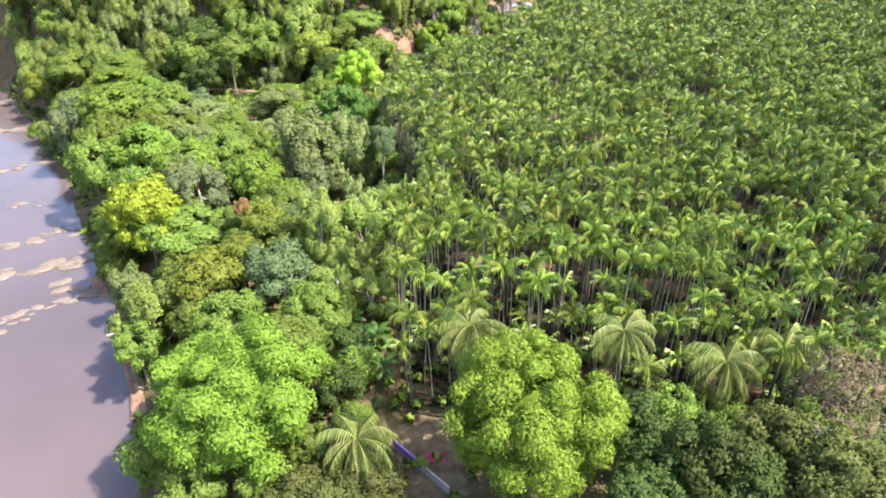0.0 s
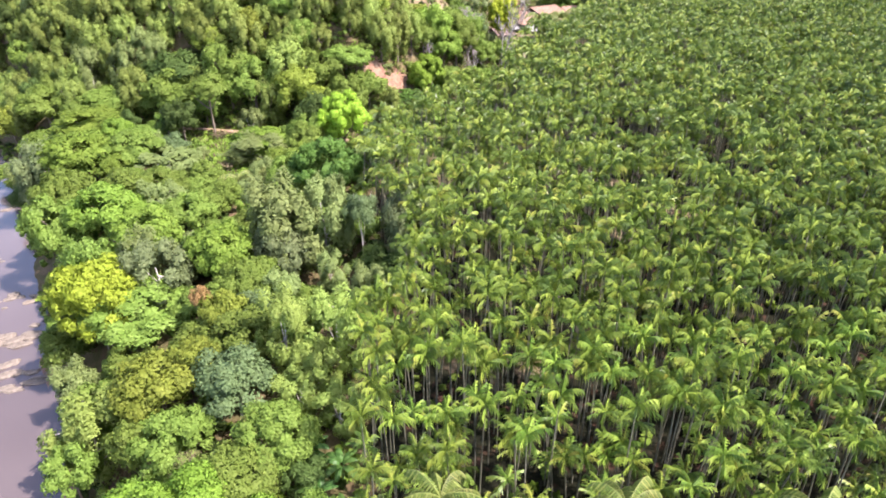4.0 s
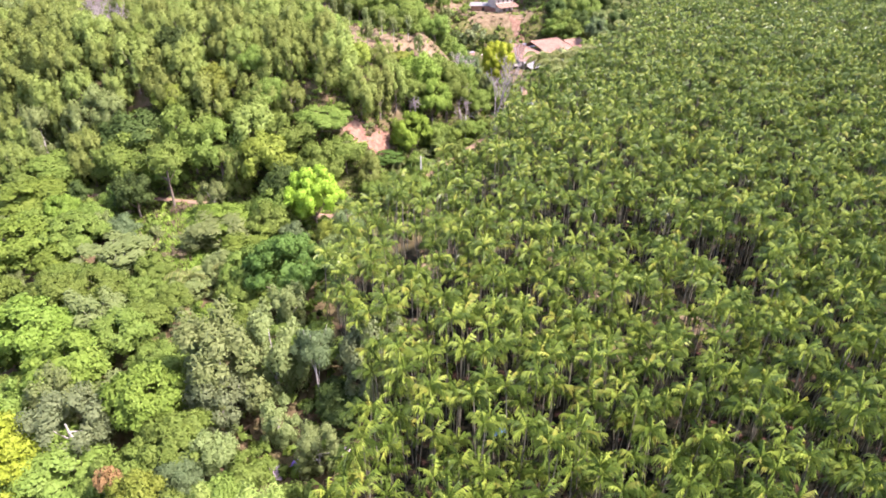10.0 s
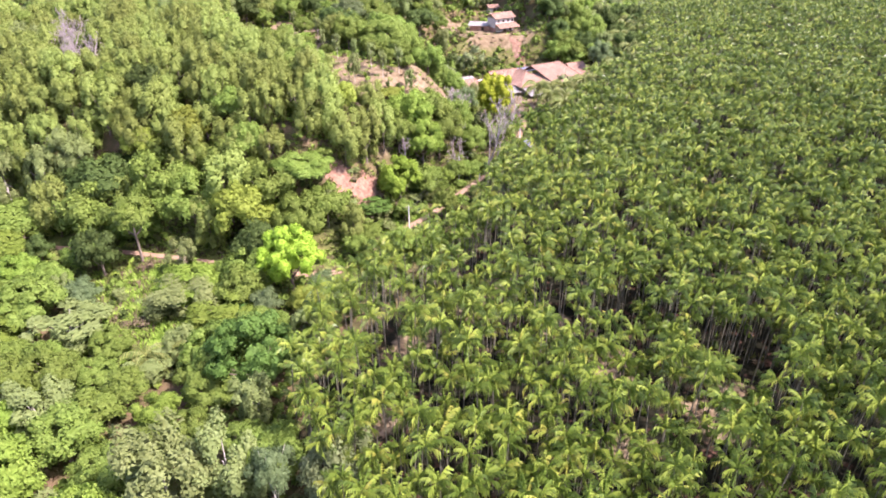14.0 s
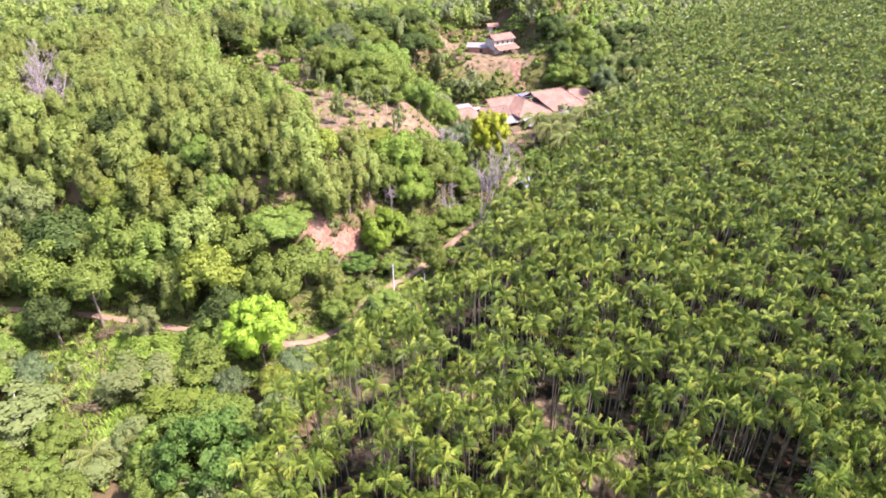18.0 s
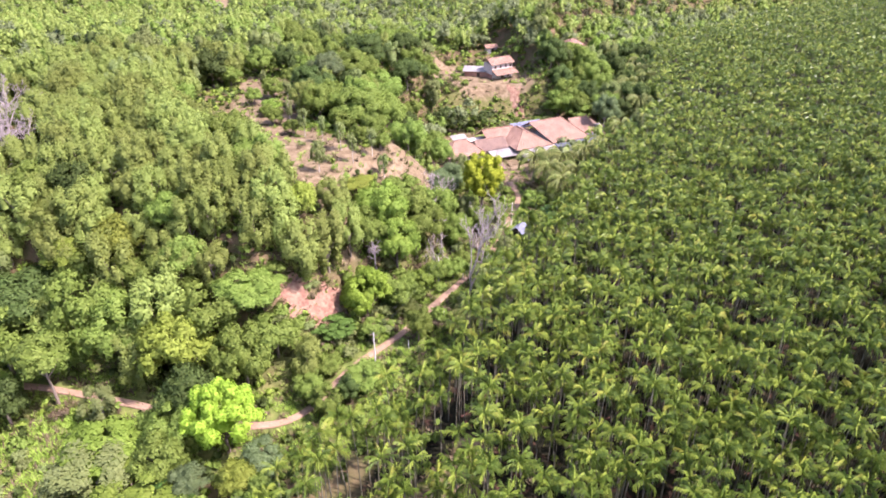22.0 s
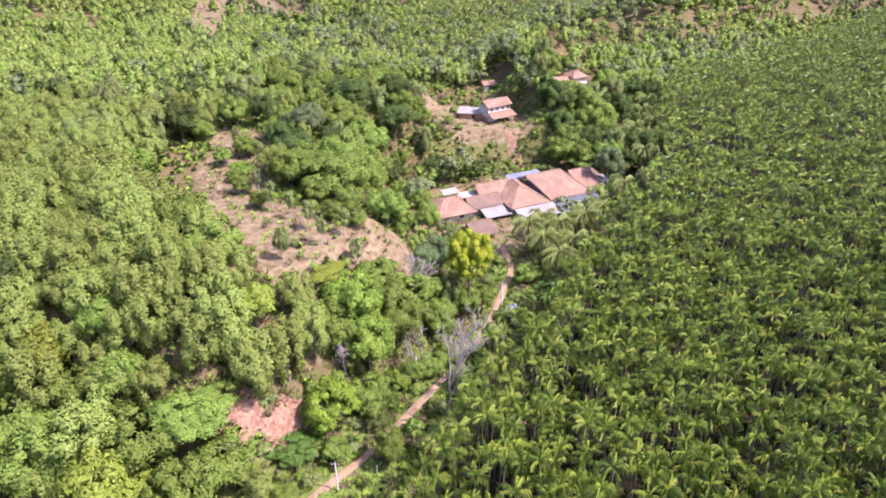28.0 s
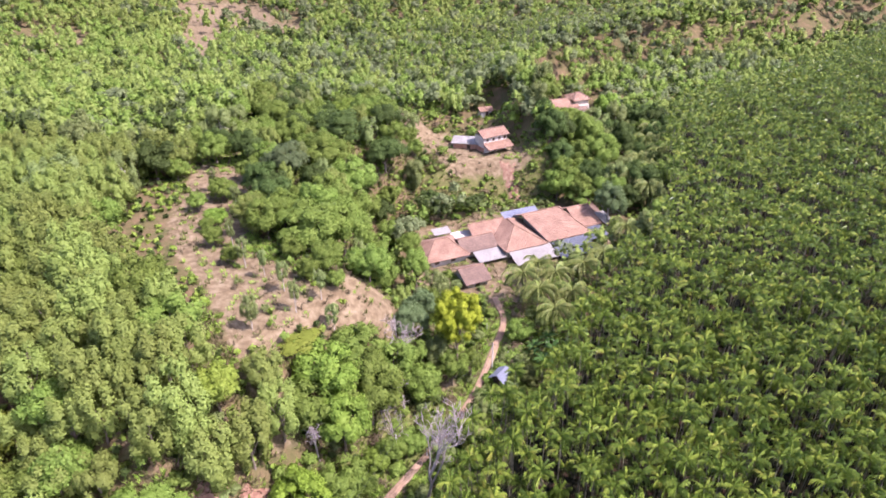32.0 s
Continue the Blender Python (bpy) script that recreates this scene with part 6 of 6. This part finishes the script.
part("porch_roof", slab_bm(lean(-4.6, 4.9, -4.6, -1.62, 24.0, 25.1)), TILE, upper)
posts(upper, [(-4.3, -4.3), (-2.1, -4.3), (0.1, -4.3), (2.3, -4.3), (4.6, -4.3)], hz, 24.0)
for u in (-3, -0.8, 1.4, 3.4):
    opening(upper, "window", u, -1.6, 25.45, 0.7, 0.7, "u")
opening(upper, "door", 0, -1.6, hz, 1.0, 2.0, "u")
opening(upper, "window", 2.6, -1.6, hz + 0.9, 1.0, 1.1, "u")
tagged(upper, "two-storey limewashed house with a red tile roof and porch", "house")
shed2 = new("side_shed")
shed2.matrix_basis = Matrix.Translation((15.6, 285.8, 0)) @ Matrix.Rotation(radians(-6), 4, "Z")
part("wall", box_bm(-3.4, -1.6, hz - 1, 3.2, 2.0, 24.0, 0.02), BRICKWORK, shed2)
part("roof", slab_bm(lean(-4.0, 3.9, -2.3, 2.6, 24.0, 24.6)), SHEET_WHITE, shed2, "pale sheet roof")
opening(shed2, "door", 1.0, -1.6, hz, 0.9, 1.8, "u")
tagged(shed2, "low laterite shed with a pale sheet roof", "shed")
hut = new("small_hut")
hut.matrix_basis = Matrix.Translation((20.7, 308.5, h(20.7, 308.5))) @ Matrix.Rotation(radians(20), 4, "Z")
part("wall", box_bm(-1.8, -1.5, -0.8, 1.8, 1.5, 2.2, 0.02), PLASTER, hut)
part("roof", slab_bm(gable(-2.3, 2.3, -2, 2, 2.2, 3.1)), TILE, hut)
opening(hut, "door", 0.3, -1.5, 0, 0.9, 1.8, "u")
tagged(hut, "small white hut with a tiled roof among trees", "hut")

# the far house in the valley
far_house = new("valley_house")
far_house.matrix_basis = Matrix.Translation((50.5, 345.5, 0)) @ Matrix.Rotation(radians(24), 4, "Z")
part("wall", box_bm(-10, -4, 13.4, 7.4, 4, 17.0, 0.02), PLASTER, far_house)
ob = part("roof", slab_bm(gable(-11, 3, -5, 5, 17.0, 19.2)), TILE, far_house)
caps(far_house, ob, [((-11, 0, 19.2), (3, 0, 19.2))], TILE_OLD)
part("wall", box_bm(1.4, -3.2, 16.9, 7.4, 3.2, 19.0, 0.02), PLASTER, far_house)
ob = part("roof", slab_bm(hip(0.8, 8.2, -4, 4, 19.0, 21.0, (3.8, 0), (5.2, 0))), TILE, far_house)
caps(far_house, ob, [((3.8, 0, 21.0), (0.8, -4, 19)), ((5.2, 0, 21), (8.2, -4, 19))], TILE_OLD)
part("porch_roof", slab_bm(lean(-4, 6, -6.8, -4.1, 16.0, 16.9)), TILE_OLD, far_house)
for u in (-8, -5, -2, 4.5):
    opening(far_house, "window", u, -4, 14.6, 1.0, 1.2, "u")
tagged(far_house, "far house with stepped red tile roofs among dark trees", "house")

# pump shed by the track
ps = new("pump_shed")
pz = h(25, 196.3)
ps.matrix_basis = Matrix.Translation((25.2, 196.6, pz)) @ Matrix.Rotation(radians(-32), 4, "Z")
part("wall", box_bm(-1.1, -1.2, -0.5, 1.1, 1.3, 1.7, 0.02), DARK_WOOD, ps)
part("roof", slab_bm([[(-1.6, -1.7, 1.5), (0, -1.7, 2.7), (0, 1.8, 2.7), (-1.6, 1.8, 1.5)], [(0, -1.7, 2.7), (1.6, -1.7, 1.5), (1.6, 1.8, 1.5), (0, 1.8, 2.7)]], 0.06), SHEET_BLUE, ps, "pale grey sheet gable roof")
# open gable filled with a dark sheet that stands for its shade
part("gable_board", slab_bm([[(-1.1, -1.22, 1.7), (1.1, -1.22, 1.7), (0, -1.22, 2.5)]], 0.05), DARK_WOOD, ps, "dark sheet standing for the shade in the open gable end")
opening(ps, "door", 0, -1.2, 0, 0.8, 1.6, "u")
tagged(ps, "small dark pump shed under a pale sheet gable roof", "shed")

CONCRETE = rough_material("concrete", [(0.3, (0.42, 0.40, 0.37)), (0.7, (0.62, 0.60, 0.56))], 1.0, 9.0, 0.9, 0.2)
CABLE = rough_material("cable", [(0.3, (0.03, 0.03, 0.03)), (0.7, (0.06, 0.06, 0.06))], 1.0, 5.0, 0.6, 0.0)


def pole(x, y, ht, arm=True):
    root = new("utility_pole")
    root.location = (x, y, h(x, y))
    v, f = tube([[0, 0, -0.4], [0, 0, ht * 0.5], [0, 0, ht]], [0.13, 0.11, 0.09], 8)
    new("shaft", np_mesh("shaft", v, f, [CONCRETE], shade=True)).parent = root
    if arm:
        part("crossarm", box_bm(-0.6, -0.05, ht - 0.5, 0.6, 0.05, ht - 0.4, 0.01), TIMBER, root)
        for u in (-0.5, 0.5):
            v, f = tube([[u, 0, ht - 0.4], [u, 0, ht - 0.32], [u, 0, ht - 0.24]], [0.03, 0.05, 0.03], 6)
            new("insulator", np_mesh("insulator", v, f, [PLASTER], shade=True)).parent = root
    return tagged(root, "pale concrete utility pole beside the dirt track", "pole", "poles along the track")


POLES = ((-0.1, 155.4, 5.6), (9.0, 177.5, 6.0), (23.6, 199.8, 6.2))
for x, y, ht in POLES:
    pole(x, y, ht)
t = np.linspace(0, 1, 12)[:, None]
for (ax2, ay2, ah), (bx2, by2, bh) in zip(POLES[:-1], POLES[1:]):
    for off in (-0.5, 0.5):
        a, b = np.array([ax2 + off, ay2, h(ax2, ay2) + ah - 0.24]), np.array([bx2 + off, by2, h(bx2, by2) + bh - 0.24])
        v, f = tube(a * (1 - t) + b * t - [0, 0, 1.6] * t * (1 - t), np.full(12, 0.012), 4)
        tagged(new("overhead_cable", np_mesh("overhead_cable", v, f, [CABLE])), "thin dark overhead cable between the poles", "cable", "cables along the track")
for i, (x, y) in enumerate(((5, 158.5), (7.5, 162), (10.5, 166.5), (13.5, 179), (26.5, 203), (22.6, 211))):
    v, f = tube([[0, 0, -0.3], [0, 0, 0.8], [0.02, 0, 1.7]], [0.08, 0.075, 0.06], 6)
    ob = new("fence_post", np_mesh("fence_post", v, f, [CONCRETE], shade=True))
    ob.location = (x, y, h(x, y))
    tagged(ob, "short pale stone fence post beside the track", "fence post", "posts along the track")

# ---- river rocks and bank ----


def rock(x, y, sx, sy, sz, seed, z=0.0):
    r = np.random.default_rng(seed)
    bm = bmesh.new()
    bmesh.ops.create_icosphere(bm, subdivisions=3, radius=1.0)
    o = r.uniform(0, 50, 3)
    for v in bm.verts:
        p = v.co.copy()
        k = 1 + 0.38 * noise.noise(p * 1.1 + Vector(o)) + 0.16 * noise.noise(p * 3.1 + Vector(o))
        v.co = Vector((p.x * sx * k, p.y * sy * k, max(-0.5, min(0.75, p.z)) * sz * k))
    me = bpy.data.meshes.new("rock")
    bm.to_mesh(me)
    bm.free()
    me.materials.append(ROCK)
    ob = new("rock", me)
    ob.matrix_basis = Matrix.Translation((x, y, z)) @ Matrix.Rotation(r.uniform(-0.3, 0.3) + 0.45, 4, "Z")
    return tagged(ob, "flat pale river rock lying in shallow water", "rock", "rocks in the river")


rr = np.random.default_rng(77)
k = 0
for (x0, y0), (x1, y1), n, big in (((-69, 83), (-56, 89), 16, 1.5), ((-61, 70), (-49.5, 80.5), 18, 1.0), ((-75, 91), (-67, 95), 5, 1.0), ((-69, 96), (-60.5, 99), 8, 1.0), ((-85, 110), (-73, 109), 5, 0.9), ((-112, 146), (-97, 152), 12, 2.6), ((-126, 168), (-108, 176), 10, 2.6), ((-92, 124), (-83, 130), 8, 1.0), ((-57, 82), (-53, 80), 4, 1.3)):
    for i in range(int(n * 1.7)):
        a = rr.random()
        s = big * rr.uniform(0.18, 1.0)
        rock(x0 + (x1 - x0) * a + rr.normal() * 0.7, y0 + (y1 - y0) * a + rr.normal() * 0.8, s * rr.uniform(1.0, 1.9), s * rr.uniform(0.5, 0.9), 0.32 * min(s, 1.6) + 0.1, 600 + k, -0.03)
        k += 1
DRIFT = rough_material("driftwood", [(0.3, (0.40, 0.33, 0.26)), (0.7, (0.58, 0.50, 0.40))], 1.0, 7.0)
v, f = tube([[-43.8, 68.8, 0.25], [-43, 69.3, 0.3], [-41.8, 69.6, 0.35]], [0.14, 0.12, 0.07], 7)
tagged(new("driftwood", np_mesh("driftwood", v, f, [DRIFT], shade=True)), "bleached log stranded on the red river bank", "log")

# ---- cloths and the small yard at the grove's near end ----


def cloth_material(name, a, b):
    return rough_material(name, [(0.3, a), (0.7, b)], 0.8, 6.0, 0.7, 0.3)


def tarpaulin(x, y, w, d, mat, seed, label, lift=0.9, turn=0.0):
    """A sheet laid over a low heap, sagging at its edges."""
    r = np.random.default_rng(seed)
    n = 9
    u, v = np.meshgrid(np.linspace(-1, 1, n), np.linspace(-1, 1, n))
    z = lift * np.clip(1.15 - np.abs(u) ** 3 - 0.8 * np.abs(v) ** 2.5, 0.03, 2) + 0.06 * r.normal(size=u.shape)
    V = np.stack([u * w / 2, v * d / 2, z], 2).reshape(-1, 3)
    q = (np.arange(n - 1)[:, None] * n + np.arange(n - 1)[None]).ravel()
    F = np.stack([q, q + 1, q + n + 1, q + n], 1)
    lo = np.stack([u * w / 2, v * d / 2, z - 0.03], 2).reshape(-1, 3)
    V2, F2 = join([(V, F), (lo, F[:, ::-1])])
    ob = new("tarpaulin", np_mesh("tarpaulin", V2, F2, [mat], shade=True))
    ob.matrix_basis = Matrix.Translation((x, y, h(x, y) + 0.02)) @ Matrix.Rotation(turn, 4, "Z")
    return tagged(ob, label, "tarpaulin", "covers lying in the grove")


PINK = cloth_material("faded_pink_cloth", (0.45, 0.33, 0.38), (0.6, 0.48, 0.52))
VIOLET = cloth_material("violet_cloth", (0.20, 0.10, 0.36), (0.36, 0.24, 0.55))
RED = cloth_material("crimson_cloth", (0.30, 0.03, 0.09), (0.48, 0.07, 0.16))
BLUE = cloth_material("blue_cloth", (0.03, 0.10, 0.40), (0.08, 0.20, 0.55))
tarpaulin(-12.9, 82.4, 2.6, 2.0, PINK, 1, "faded pink tarpaulin over a low heap", 1.0, 0.3)
tarpaulin(-9.9, 83.4, 1.8, 1.4, VIOLET, 2, "violet tarpaulin over a low heap", 1.0, 0.6)
tarpaulin(-5.0, 85.3, 1.7, 1.3, PINK, 3, "faded pink tarpaulin over a low heap", 0.8, -0.2)
tarpaulin(12.0, 89.3, 1.6, 1.3, BLUE, 4, "bright blue tarpaulin between the palms", 0.9, 0.4)
tarpaulin(-0.7, 41.0, 1.8, 1.1, RED, 5, "crimson cloth spread on bare soil", 0.4, 0.2)
yard_wall = new("yard_wall")
yard_wall.matrix_basis = Matrix.Translation((-1.9, 39.6, h(-1.9, 39.6))) @ Matrix.Rotation(math.atan2(37.2 - 42.2, 0.4 + 4.3), 4, "Z")
for i in range(6):
    part("panel", box_bm(-3.5 + i * 1.17, -0.06, -0.3, -3.5 + i * 1.17 + 1.15, 0.06, 0.85 + 0.04 * (i % 2), 0.015), PLASTER, yard_wall)
tagged(yard_wall, "low pale panel wall beside a patch of bare soil", "wall")
V = np.array([[-3.6, -0.09, 0.2], [0.2, -0.09, 0.25], [0.2, -0.10, 0.95], [-3.6, -0.10, 0.93], [-3.6, 0.1, 0.9], [0.2, 0.1, 0.92]])
ob = new("violet_sheet", np_mesh("violet_sheet", np.r_[V, V[2:4] + [0, 0.01, 0.03]], [[0, 1, 2, 3], [3, 2, 5, 4]], [VIOLET]))
ob.matrix_basis = yard_wall.matrix_basis.copy()
tagged(ob, "violet plastic sheet hung over the low wall", "sheet")
